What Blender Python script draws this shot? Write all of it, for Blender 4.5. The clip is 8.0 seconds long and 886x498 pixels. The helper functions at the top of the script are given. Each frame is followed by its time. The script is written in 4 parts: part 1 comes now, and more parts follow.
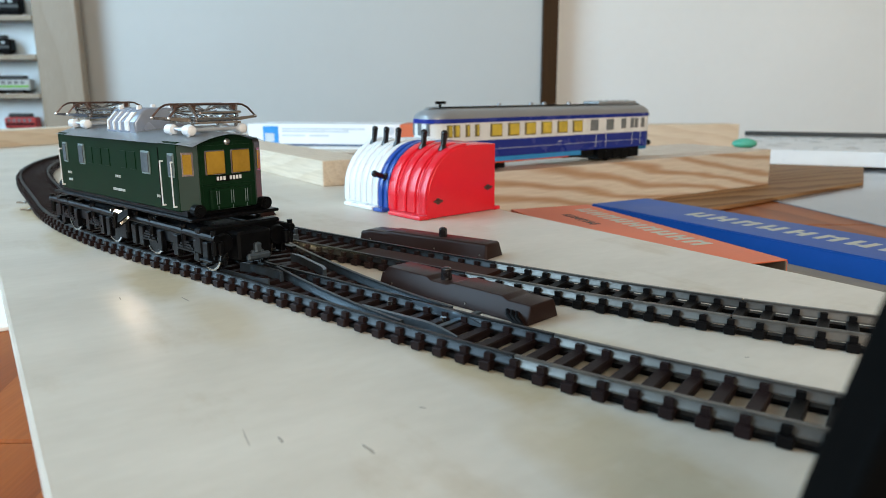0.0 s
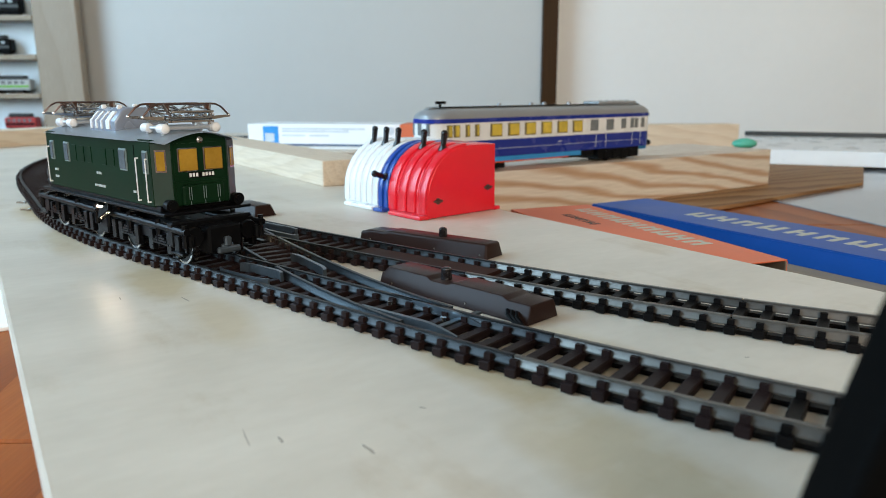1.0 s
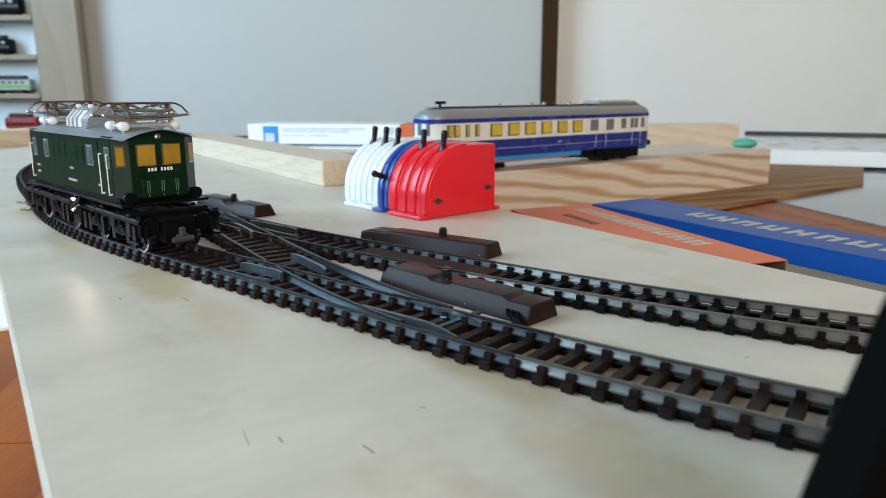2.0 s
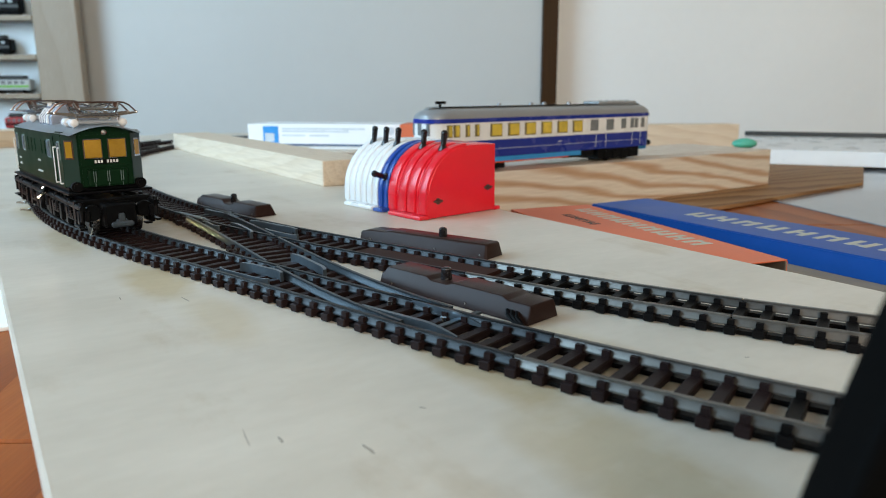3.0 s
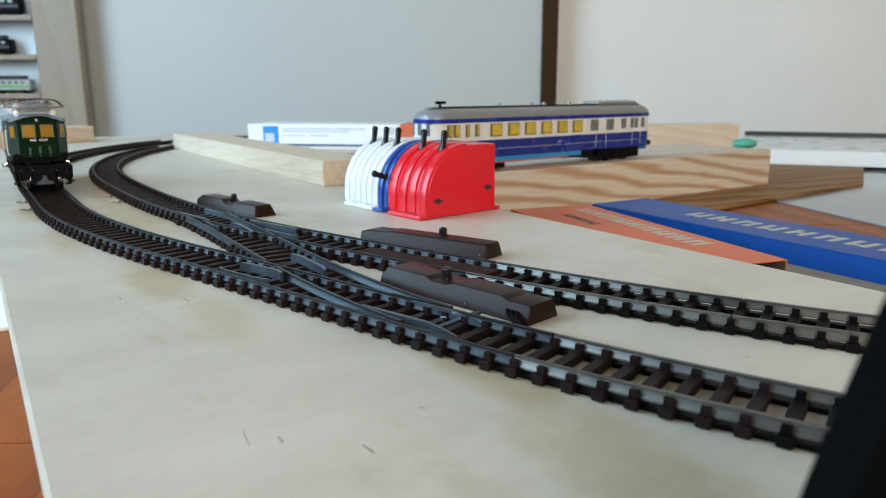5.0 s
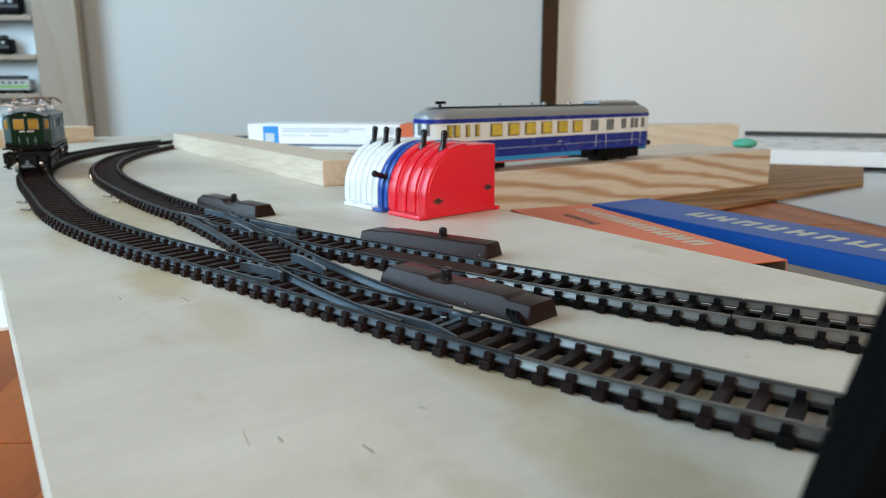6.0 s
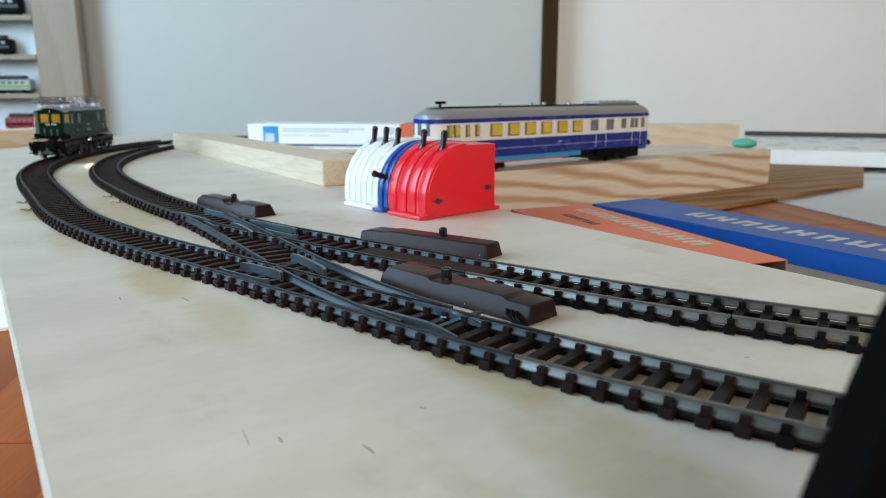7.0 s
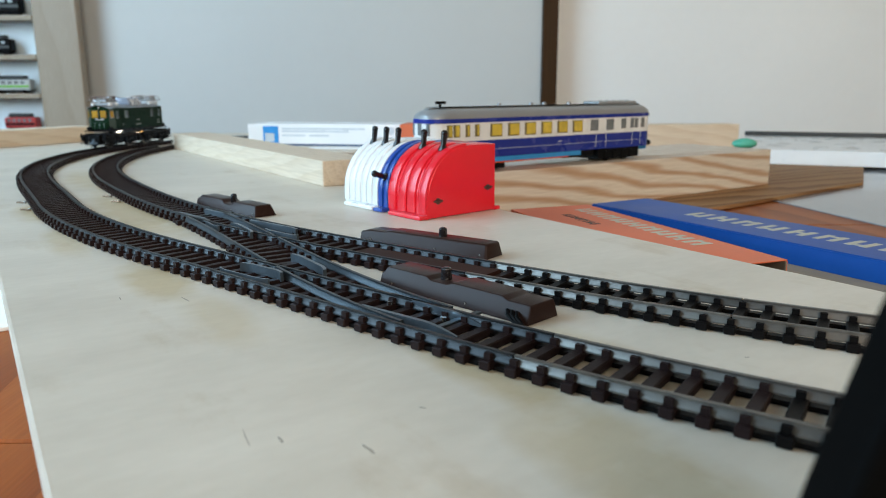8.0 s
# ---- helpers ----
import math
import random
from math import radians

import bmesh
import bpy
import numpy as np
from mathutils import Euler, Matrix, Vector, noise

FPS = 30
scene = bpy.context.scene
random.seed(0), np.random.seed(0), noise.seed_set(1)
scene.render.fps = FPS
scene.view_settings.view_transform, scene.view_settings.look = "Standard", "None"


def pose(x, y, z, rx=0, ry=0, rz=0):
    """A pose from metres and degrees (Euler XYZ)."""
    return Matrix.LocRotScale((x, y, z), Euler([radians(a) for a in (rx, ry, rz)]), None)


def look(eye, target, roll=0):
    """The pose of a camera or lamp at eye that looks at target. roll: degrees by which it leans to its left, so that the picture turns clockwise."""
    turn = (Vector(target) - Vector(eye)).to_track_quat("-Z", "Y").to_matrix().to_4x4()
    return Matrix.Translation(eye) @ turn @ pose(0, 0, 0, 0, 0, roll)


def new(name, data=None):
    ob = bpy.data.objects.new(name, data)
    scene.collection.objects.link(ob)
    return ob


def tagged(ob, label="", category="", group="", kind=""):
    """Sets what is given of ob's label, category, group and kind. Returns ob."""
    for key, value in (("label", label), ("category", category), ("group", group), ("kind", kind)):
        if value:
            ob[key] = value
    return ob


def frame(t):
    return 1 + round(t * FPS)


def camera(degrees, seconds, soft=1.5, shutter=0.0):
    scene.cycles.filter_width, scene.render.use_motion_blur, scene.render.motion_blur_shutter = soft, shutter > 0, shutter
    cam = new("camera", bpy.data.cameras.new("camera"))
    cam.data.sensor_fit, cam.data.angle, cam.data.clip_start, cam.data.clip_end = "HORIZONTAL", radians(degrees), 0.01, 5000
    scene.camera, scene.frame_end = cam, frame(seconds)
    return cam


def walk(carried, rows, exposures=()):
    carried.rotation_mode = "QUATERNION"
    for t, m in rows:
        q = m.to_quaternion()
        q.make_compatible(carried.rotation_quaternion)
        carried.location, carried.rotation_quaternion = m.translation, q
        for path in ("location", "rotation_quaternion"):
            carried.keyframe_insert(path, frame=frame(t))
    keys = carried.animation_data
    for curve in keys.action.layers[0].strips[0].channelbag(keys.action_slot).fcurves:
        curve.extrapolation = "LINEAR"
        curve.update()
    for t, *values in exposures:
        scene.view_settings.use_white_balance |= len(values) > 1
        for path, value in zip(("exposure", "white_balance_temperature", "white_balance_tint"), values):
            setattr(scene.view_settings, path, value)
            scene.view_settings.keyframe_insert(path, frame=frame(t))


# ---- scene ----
cam = camera(63.207, 8.0, soft=0.5)
EYE = (0.0, 0.0, 0.0607)
TILT, LEAN = radians(12.362), -0.25
AIM = (0.0, math.cos(TILT), EYE[2] - math.sin(TILT))
walk(cam, [(0.0, look(EYE, AIM, LEAN)), (8.0, look(EYE, AIM, LEAN))],
     exposures=[(0.0, 0.05), (1.5, 0.03), (3.5, -0.02), (8.0, -0.02)])
# a small phone lens, focused on the middle of the layout
cam.data.dof.use_dof = True
cam.data.dof.focus_distance = 0.23
cam.data.dof.aperture_fstop = 27.0

# ---------------------------------------------------------------- light
world = bpy.data.worlds.new("world")
scene.world = world
world.use_nodes = True
wn = world.node_tree
sky = wn.nodes.new("ShaderNodeTexSky")
sky.sky_type = "NISHITA"
sky.sun_disc = False
sky.sun_elevation = radians(38)
sky.sun_rotation = radians(200)
wn.nodes["Background"].inputs[1].default_value = 0.12
wn.links.new(sky.outputs[0], wn.nodes["Background"].inputs[0])


def window_light(m, w, h, power, colour):
    lamp = bpy.data.lights.new("window_daylight", "AREA")
    lamp.shape, lamp.size, lamp.size_y = "RECTANGLE", w, h
    lamp.energy, lamp.color = power, colour
    ob = new("window_daylight", lamp)
    ob.matrix_world = m
    return ob


window_light(look((-1.34, 0.25, 0.60), (-0.2, 0.45, 0.1)), 1.3, 1.0, 32, (0.51, 0.78, 1.0))
window_light(look((0.50, -1.73, 0.85), (0.05, 0.9, 0.2)), 1.3, 1.2, 33, (1.0, 0.86, 0.69))


# ---------------------------------------------------------------- materials
def material(name, colour, rough=0.5, metal=0.0, vary=0.12, scale=60.0, fine=600.0, bump=0.0, coat=0.0,
             second=None, stretch=(1, 1, 1), spec=0.5):
    """A surface with broad stains and fine grain, in object space at real size."""
    m = bpy.data.materials.new(name)
    m.use_nodes = True
    t = m.node_tree
    b = t.nodes["Principled BSDF"]
    b.inputs["Roughness"].default_value = rough
    b.inputs["Metallic"].default_value = metal
    b.inputs["Coat Weight"].default_value = coat
    b.inputs["Coat Roughness"].default_value = 0.15
    b.inputs["Specular IOR Level"].default_value = spec
    tc = t.nodes.new("ShaderNodeTexCoord")
    mp = t.nodes.new("ShaderNodeMapping")
    mp.inputs["Scale"].default_value = stretch
    t.links.new(tc.outputs["Object"], mp.inputs[0])
    n1 = t.nodes.new("ShaderNodeTexNoise")
    n1.inputs["Scale"].default_value = scale
    n1.inputs["Detail"].default_value = 4
    n2 = t.nodes.new("ShaderNodeTexNoise")
    n2.inputs["Scale"].default_value = fine
    n2.inputs["Detail"].default_value = 3
    for n in (n1, n2):
        t.links.new(mp.outputs[0], n.inputs["Vector"])
    info = t.nodes.new("ShaderNodeObjectInfo")
    add = t.nodes.new("ShaderNodeMath")
    add.operation = "ADD"
    t.links.new(n1.outputs[0], add.inputs[0])
    mul = t.nodes.new("ShaderNodeMath")
    mul.operation = "MULTIPLY"
    mul.inputs[1].default_value = 0.25
    t.links.new(n2.outputs[0], mul.inputs[0])
    t.links.new(mul.outputs[0], add.inputs[1])
    mul2 = t.nodes.new("ShaderNodeMath")
    mul2.operation = "MULTIPLY_ADD"
    mul2.inputs[1].default_value = 0.15
    t.links.new(info.outputs["Random"], mul2.inputs[0])
    t.links.new(add.outputs[0], mul2.inputs[2])
    ramp = t.nodes.new("ShaderNodeValToRGB")
    ramp.color_ramp.elements[0].position, ramp.color_ramp.elements[1].position = 0.42, 0.92
    lo = [c * (1 - vary) for c in colour]
    hi = list(second) if second else [min(1, c * (1 + vary)) for c in colour]
    ramp.color_ramp.elements[0].color = (*lo, 1)
    ramp.color_ramp.elements[1].color = (*hi, 1)
    t.links.new(mul2.outputs[0], ramp.inputs[0])
    t.links.new(ramp.outputs[0], b.inputs["Base Color"])
    rr = t.nodes.new("ShaderNodeMapRange")
    rr.inputs["To Min"].default_value = max(0.02, rough - 0.08)
    rr.inputs["To Max"].default_value = min(1, rough + 0.1)
    t.links.new(n1.outputs[0], rr.inputs["Value"])
    t.links.new(rr.outputs[0], b.inputs["Roughness"])
    if bump:
        bp = t.nodes.new("ShaderNodeBump")
        bp.inputs["Strength"].default_value = 0.5
        bp.inputs["Distance"].default_value = bump
        t.links.new(n2.outputs[0], bp.inputs["Height"])
        t.links.new(bp.outputs[0], b.inputs["Normal"])
    return m


def wood(name, light, dark, along=(1, 0, 0), ring=55.0, rough=0.55, strength=1.0, coat=0.0, warp=6.0, profile="SAW"):
    """Sawn softwood with long wavy growth lines along one axis."""
    m = bpy.data.materials.new(name)
    m.use_nodes = True
    t = m.node_tree
    b = t.nodes["Principled BSDF"]
    b.inputs["Roughness"].default_value = rough
    b.inputs["Coat Weight"].default_value = coat
    tc = t.nodes.new("ShaderNodeTexCoord")
    mp = t.nodes.new("ShaderNodeMapping")
    mp.inputs["Scale"].default_value = [0.16 if a else 1.0 for a in along]
    t.links.new(tc.outputs["Object"], mp.inputs[0])
    wv = t.nodes.new("ShaderNodeTexWave")
    wv.wave_type, wv.bands_direction, wv.wave_profile = "BANDS", "DIAGONAL", profile
    wv.inputs["Scale"].default_value = ring
    wv.inputs["Distortion"].default_value = warp
    wv.inputs["Detail"].default_value = 2.5
    wv.inputs["Detail Scale"].default_value = 0.7
    t.links.new(mp.outputs[0], wv.inputs["Vector"])
    mp2 = t.nodes.new("ShaderNodeMapping")
    mp2.inputs["Scale"].default_value = [0.04 if a else 1.0 for a in along]
    t.links.new(tc.outputs["Object"], mp2.inputs[0])
    n = t.nodes.new("ShaderNodeTexNoise")
    n.inputs["Scale"].default_value = 900
    n.inputs["Detail"].default_value = 4
    t.links.new(mp2.outputs[0], n.inputs["Vector"])
    ramp = t.nodes.new("ShaderNodeValToRGB")
    ramp.color_ramp.elements[0].color = (*light, 1)
    ramp.color_ramp.elements[1].color = (*[l + (d - l) * strength for l, d in zip(light, dark)], 1)
    ramp.color_ramp.elements[0].position = 0.35
    t.links.new(wv.outputs["Fac"], ramp.inputs[0])
    mx = t.nodes.new("ShaderNodeMix")
    mx.data_type, mx.blend_type = "RGBA", "MULTIPLY"
    mx.inputs[0].default_value = 0.35
    t.links.new(ramp.outputs[0], mx.inputs[6])
    r2 = t.nodes.new("ShaderNodeValToRGB")
    r2.color_ramp.elements[0].color = (0.55, 0.5, 0.45, 1)
    r2.color_ramp.elements[0].position, r2.color_ramp.elements[1].position = 0.3, 0.65
    t.links.new(n.outputs[0], r2.inputs[0])
    t.links.new(r2.outputs[0], mx.inputs[7])
    t.links.new(mx.outputs[2], b.inputs["Base Color"])
    bp = t.nodes.new("ShaderNodeBump")
    bp.inputs["Strength"].default_value, bp.inputs["Distance"].default_value = 0.3, 0.0003
    t.links.new(n.outputs[0], bp.inputs["Height"])
    t.links.new(bp.outputs[0], b.inputs["Normal"])
    return m


def glow(name, colour, strength):
    m = bpy.data.materials.new(name)
    m.use_nodes = True
    b = m.node_tree.nodes["Principled BSDF"]
    b.inputs["Base Color"].default_value = (*colour, 1)
    b.inputs["Emission Color"].default_value = (*colour, 1)
    b.inputs["Emission Strength"].default_value = strength
    return m


def board_material():
    """Pale poplar plywood: faint grey-brown clouds, a few scuffs and pencil-dark specks, satin."""
    m = material("plywood_face", (0.61, 0.542, 0.440), rough=0.43, vary=0.10, scale=11, fine=140, bump=0.00008,
                 second=(0.71, 0.648, 0.55), stretch=(1, 2.2, 1), spec=0.48)
    t = m.node_tree
    b = t.nodes["Principled BSDF"]
    src = b.inputs["Base Color"].links[0].from_socket
    tc = t.nodes.new("ShaderNodeTexCoord")
    mp = t.nodes.new("ShaderNodeMapping")
    mp.inputs["Scale"].default_value = (1, 0.45, 1)
    t.links.new(tc.outputs["Object"], mp.inputs[0])
    sp = t.nodes.new("ShaderNodeTexNoise")
    sp.inputs["Scale"].default_value = 38
    sp.inputs["Detail"].default_value = 5
    sp.inputs["Roughness"].default_value = 0.62
    t.links.new(mp.outputs[0], sp.inputs["Vector"])
    rp = t.nodes.new("ShaderNodeValToRGB")
    rp.color_ramp.elements[0].position, rp.color_ramp.elements[1].position = 0.57, 0.80
    rp.color_ramp.elements[0].color = (1, 1, 1, 1)
    rp.color_ramp.elements[1].color = (0.80, 0.73, 0.62, 1)
    t.links.new(sp.outputs[0], rp.inputs[0])
    mx = t.nodes.new("ShaderNodeMix")
    mx.data_type, mx.blend_type = "RGBA", "MULTIPLY"
    mx.inputs[0].default_value = 1.0
    t.links.new(src, mx.inputs[6])
    t.links.new(rp.outputs[0], mx.inputs[7])
    # yellowish dried glue beside the rails: across, along, half widths
    col = mx.outputs[2]
    edge = t.nodes.new("ShaderNodeTexNoise")
    edge.inputs["Scale"].default_value, edge.inputs["Detail"].default_value = 75, 5
    t.links.new(tc.outputs["Object"], edge.inputs["Vector"])
    for n, a, dn, da, deep in ((0.047, 0.245, 0.014, 0.040, 1.0), (0.052, 0.192, 0.012, 0.035, 0.6), (0.027, 0.425, 0.016, 0.050, 1.0),
                               (0.070, 0.400, 0.026, 0.120, 1.0), (0.075, 0.560, 0.030, 0.110, 0.8), (0.092, 0.125, 0.014, 0.045, 0.9), (0.086, 0.075, 0.018, 0.040, 0.8),
                               (0.118, 0.105, 0.014, 0.060, 0.7), (0.030, 0.335, 0.012, 0.050, 0.7)):
        at = t.nodes.new("ShaderNodeMapping")
        at.vector_type = "TEXTURE"
        at.inputs["Location"].default_value = (n, a, 0)
        at.inputs["Scale"].default_value = (dn, da, 1)
        t.links.new(tc.outputs["Object"], at.inputs[0])
        blot = t.nodes.new("ShaderNodeTexGradient")
        blot.gradient_type = "SPHERICAL"
        t.links.new(at.outputs[0], blot.inputs[0])
        mask = t.nodes.new("ShaderNodeMath")
        mask.operation = "MULTIPLY"
        t.links.new(blot.outputs["Fac"], mask.inputs[0])
        t.links.new(edge.outputs[0], mask.inputs[1])
        span = t.nodes.new("ShaderNodeMapRange")
        span.inputs["From Min"].default_value, span.inputs["From Max"].default_value = 0.07, 0.30
        span.inputs["To Max"].default_value = deep
        t.links.new(mask.outputs[0], span.inputs["Value"])
        tint = t.nodes.new("ShaderNodeMix")
        tint.data_type, tint.blend_type = "RGBA", "MULTIPLY"
        tint.inputs[7].default_value = (0.83, 0.745, 0.57, 1)
        t.links.new(span.outputs[0], tint.inputs[0])
        t.links.new(col, tint.inputs[6])
        col = tint.outputs[2]
    t.links.new(col, b.inputs["Base Color"])
    return m


M_BOARD = board_material()
M_PINE = wood("pine_planed", (0.78, 0.67, 0.52), (0.62, 0.46, 0.30), (1, 0, 0), 45, 0.55, 0.45)
M_PINE_BOLD = wood("pine_bold_grain", (0.76, 0.69, 0.58), (0.50, 0.30, 0.165), (1, 0, 0), 46, 0.5, 0.85, warp=7.0, profile="SIN")
M_PINE_ACROSS = wood("pine_plank", (0.73, 0.61, 0.47), (0.62, 0.48, 0.33), (0, 1, 0), 60, 0.6, 0.45)
# Pine whose browns already hold the shade lying on the low plank.
M_PINE_SHADED = wood("pine_shaded", (0.36, 0.205, 0.095), (0.17, 0.075, 0.028), (1, 0, 0), 30, 0.6, 1.0, warp=8)
M_DESK = wood("desk_cherry", (0.36, 0.105, 0.025), (0.22, 0.055, 0.014), (0, 1, 0), 20, 0.45, 0.9, coat=0.06)
for m_ in (M_DESK, M_PINE_SHADED):
    m_.node_tree.nodes["Principled BSDF"].inputs["Specular IOR Level"].default_value = 0.15
M_SHELF_BACK = material("pale_blue_back", (0.72, 0.87, 0.97), rough=0.5, vary=0.04, scale=6, fine=300)
M_SHELF = wood("shelf_maple", (0.37, 0.31, 0.235), (0.31, 0.25, 0.18), (0, 0, 1), 12, 0.5, 0.5)
M_SLEEPER = material("sleeper_brown", (0.0190, 0.0114, 0.0110), spec=0.08, rough=0.40, vary=0.25, scale=200, fine=1800, bump=0.0001)
M_SLEEPER_BLACK = material("sleeper_black", (0.005, 0.0045, 0.0045), spec=0.08, rough=0.42, vary=0.25, scale=200, fine=1800, bump=0.0001)
# One steel in two tones: shine put into near lengths, the rest darkened.
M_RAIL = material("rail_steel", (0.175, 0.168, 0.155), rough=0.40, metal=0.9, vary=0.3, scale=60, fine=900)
M_RAIL_DARK = material("rail_steel_darkened", (0.031, 0.033, 0.035), rough=0.42, metal=0.8, vary=0.3, scale=60, fine=900)
M_TURNOUT = material("turnout_zinc", (0.046, 0.057, 0.066), rough=0.38, metal=0.75, vary=0.2, scale=80, fine=900)
M_BLADE = material("blade_zinc", (0.13, 0.165, 0.195), rough=0.34, metal=0.75, vary=0.2, scale=80, fine=900)
M_MOTOR = material("motor_brown", (0.025, 0.0122, 0.0096), spec=0.14, rough=0.30, vary=0.2, scale=60, fine=1500, bump=0.00005)
M_RAMP = material("ramp_brown", (0.030, 0.0125, 0.009), spec=0.12, rough=0.6, vary=0.2, scale=60, fine=1500)
M_BLACK = material("black_plastic", (0.004, 0.004, 0.0043), spec=0.07, rough=0.45, vary=0.3, scale=90, fine=1400)
M_STAND = material("matt_black", (0.0020, 0.0020, 0.0020), spec=0.03, rough=0.6, vary=0.3, scale=90, fine=1400)
M_BLACK_SHINY = material("black_shiny", (0.012, 0.01, 0.011), rough=0.18, vary=0.3, scale=90, fine=1400)
M_FRAME = material("chassis_black", (0.0026, 0.0028, 0.0033), spec=0.12, rough=0.30, vary=0.4, scale=250, fine=1600, bump=0.00008)
M_RED = material("red_plastic", (0.76, 0.013, 0.028), rough=0.24, vary=0.06, scale=30, fine=500, bump=0.00002)
M_BLUE = material("blue_plastic", (0.012, 0.065, 0.33), rough=0.26, vary=0.06, scale=30, fine=500)
M_WHITE = material("white_plastic", (0.80, 0.83, 0.84), rough=0.28, vary=0.03, scale=30, fine=500)
M_GREEN = material("loco_green", (0.0052, 0.0220, 0.0092), spec=0.06, rough=0.30, vary=0.15, scale=90, fine=1500)
M_GREEN_GLOSS = material("glossy_green", (0.0075, 0.032, 0.022), spec=0.60, rough=0.40, vary=0.12, scale=90, fine=1500)
M_GREY_PANEL = material("cab_grey", (0.155, 0.215, 0.215), rough=0.35, vary=0.06, scale=90, fine=1500)
M_ROOF = material("roof_silver", (0.54, 0.58, 0.62), rough=0.30, metal=0.35, vary=0.10, scale=90, fine=1500)
M_HOOD = material("hood_silver", (0.26, 0.30, 0.37), rough=0.24, metal=0.3, vary=0.10, scale=120, fine=1500)
M_YELLOW_WIN = material("amber_pane", (0.37, 0.21, 0.022), rough=0.18, vary=0.22, scale=120, fine=900)
M_PALE_WIN = material("clear_pane", (0.10, 0.12, 0.135), rough=0.12, vary=0.3, scale=120, fine=900)
M_STEEL = material("bright_wire", (0.42, 0.40, 0.385), rough=0.22, metal=1.0, vary=0.15, scale=200, fine=1500)
M_BRONZE = material("bronze_wire", (0.17, 0.105, 0.085), rough=0.3, metal=0.9, vary=0.25, scale=200, fine=1500)
M_INSULATOR = material("white_insulator", (0.82, 0.83, 0.83), rough=0.25, vary=0.03, scale=200, fine=1500)
M_MARK = material("white_marking", (0.42, 0.45, 0.44), rough=0.5, vary=0.05, scale=200, fine=1500)
M_BULB = glow("lit_bulb", (1.0, 0.80, 0.60), 30.0)
M_BULB_DIM = glow("lit_bulb_amber", (1.0, 0.55, 0.18), 1.6)
# Strong glow for the added emitters that cast the lamp's pool of light.
M_BEAM = glow("beam_emitter", (1.0, 0.82, 0.58), 1150.0)
M_BEAM_WIDE = glow("beam_emitter_bright", (1.0, 0.78, 0.45), 8000.0)
M_CAR_BLUE = material("railcar_blue", (0.010, 0.026, 0.26), rough=0.25, vary=0.08, scale=60, fine=1200)
M_CAR_WHITE = material("railcar_cream", (0.80, 0.825, 0.82), rough=0.27, vary=0.03, scale=60, fine=1200)
M_CAR_ROOF = material("railcar_roof", (0.26, 0.275, 0.285), rough=0.33, metal=0.15, vary=0.08, scale=60, fine=1200)
M_CAR_LIGHT = material("railcar_sky_blue", (0.03, 0.30, 0.68), rough=0.3, vary=0.05, scale=60, fine=1200)
M_CAR_RED = material("railcar_orange_line", (0.65, 0.08, 0.02), rough=0.4, vary=0.05, scale=60, fine=1200)
M_CAR_SEAT = material("yellow_interior", (0.62, 0.47, 0.06), rough=0.5, vary=0.25, scale=120, fine=900)
M_CAR_FRAME = material("railcar_window_frame", (0.16, 0.13, 0.05), rough=0.4, vary=0.1, scale=60, fine=900)
M_CAR_GREYWIN = material("grey_pane", (0.17, 0.19, 0.20), rough=0.12, vary=0.3, scale=120, fine=900)
M_ORANGE_CARD = material("orange_card", (0.67, 0.155, 0.065), rough=0.5, vary=0.07, scale=25, fine=500, bump=0.00005)
M_BLUE_CARD = material("blue_card", (0.001, 0.060, 0.285), rough=0.42, vary=0.10, scale=25, fine=500, bump=0.00005, spec=0.28)
M_CARD_INSIDE = material("grey_card", (0.24, 0.20, 0.15), rough=0.85, vary=0.15, scale=60, fine=900)
M_PRINT_CREAM = material("cream_print", (0.47, 0.46, 0.37), rough=0.5, vary=0.05, scale=60, fine=900)
M_PRINT_DARK = material("dark_print", (0.03, 0.025, 0.025), rough=0.5, vary=0.1, scale=60, fine=900)
M_WHITE_CARD = material("white_card", (0.84, 0.87, 0.89), rough=0.45, vary=0.03, scale=20, fine=500)
M_PRINT_BLUE = material("blue_print", (0.03, 0.27, 0.66), rough=0.45, vary=0.15, scale=200, fine=900)
M_PRINT_NAVY = material("navy_print", (0.02, 0.07, 0.17), rough=0.45, vary=0.1, scale=60, fine=900)
M_PRINT_FAINT = material("faint_print", (0.55, 0.62, 0.68), rough=0.45, vary=0.1, scale=60, fine=900)
M_WALL_COOL = material("cabinet_grey", (0.555, 0.59, 0.59), rough=0.5, vary=0.03, scale=3, fine=40)
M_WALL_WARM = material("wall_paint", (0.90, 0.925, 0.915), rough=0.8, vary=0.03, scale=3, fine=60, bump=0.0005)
# Apricot is invented for the unseen east wall, to bounce warm light.
M_WALL_EAST = material("unseen_wall_warm_bounce", (0.60, 0.49, 0.36), rough=0.8, vary=0.05, scale=3, fine=60, bump=0.0005)
# Unseen west and south walls, toned down so dark gloss reflects less.
M_WALL_DIM = material("unseen_wall_dimmed", (0.30, 0.31, 0.31), rough=0.8, vary=0.05, scale=3, fine=60, bump=0.0005)
M_CEILING = material("ceiling_paint", (0.60, 0.61, 0.61), rough=0.9, vary=0.02, scale=3, fine=60)
M_POST = material("dark_brown_trim", (0.045, 0.021, 0.007), spec=0.12, rough=0.5, vary=0.25, scale=30, fine=300, stretch=(6, 6, 0.5))
M_FLOOR = wood("parquet", (0.20, 0.12, 0.065), (0.14, 0.08, 0.045), (1, 0, 0), 20, 0.45)
M_GREY_SHEET = material("grey_laminate", (0.24, 0.275, 0.31), rough=0.16, vary=0.04, scale=10, fine=300, coat=0.3)
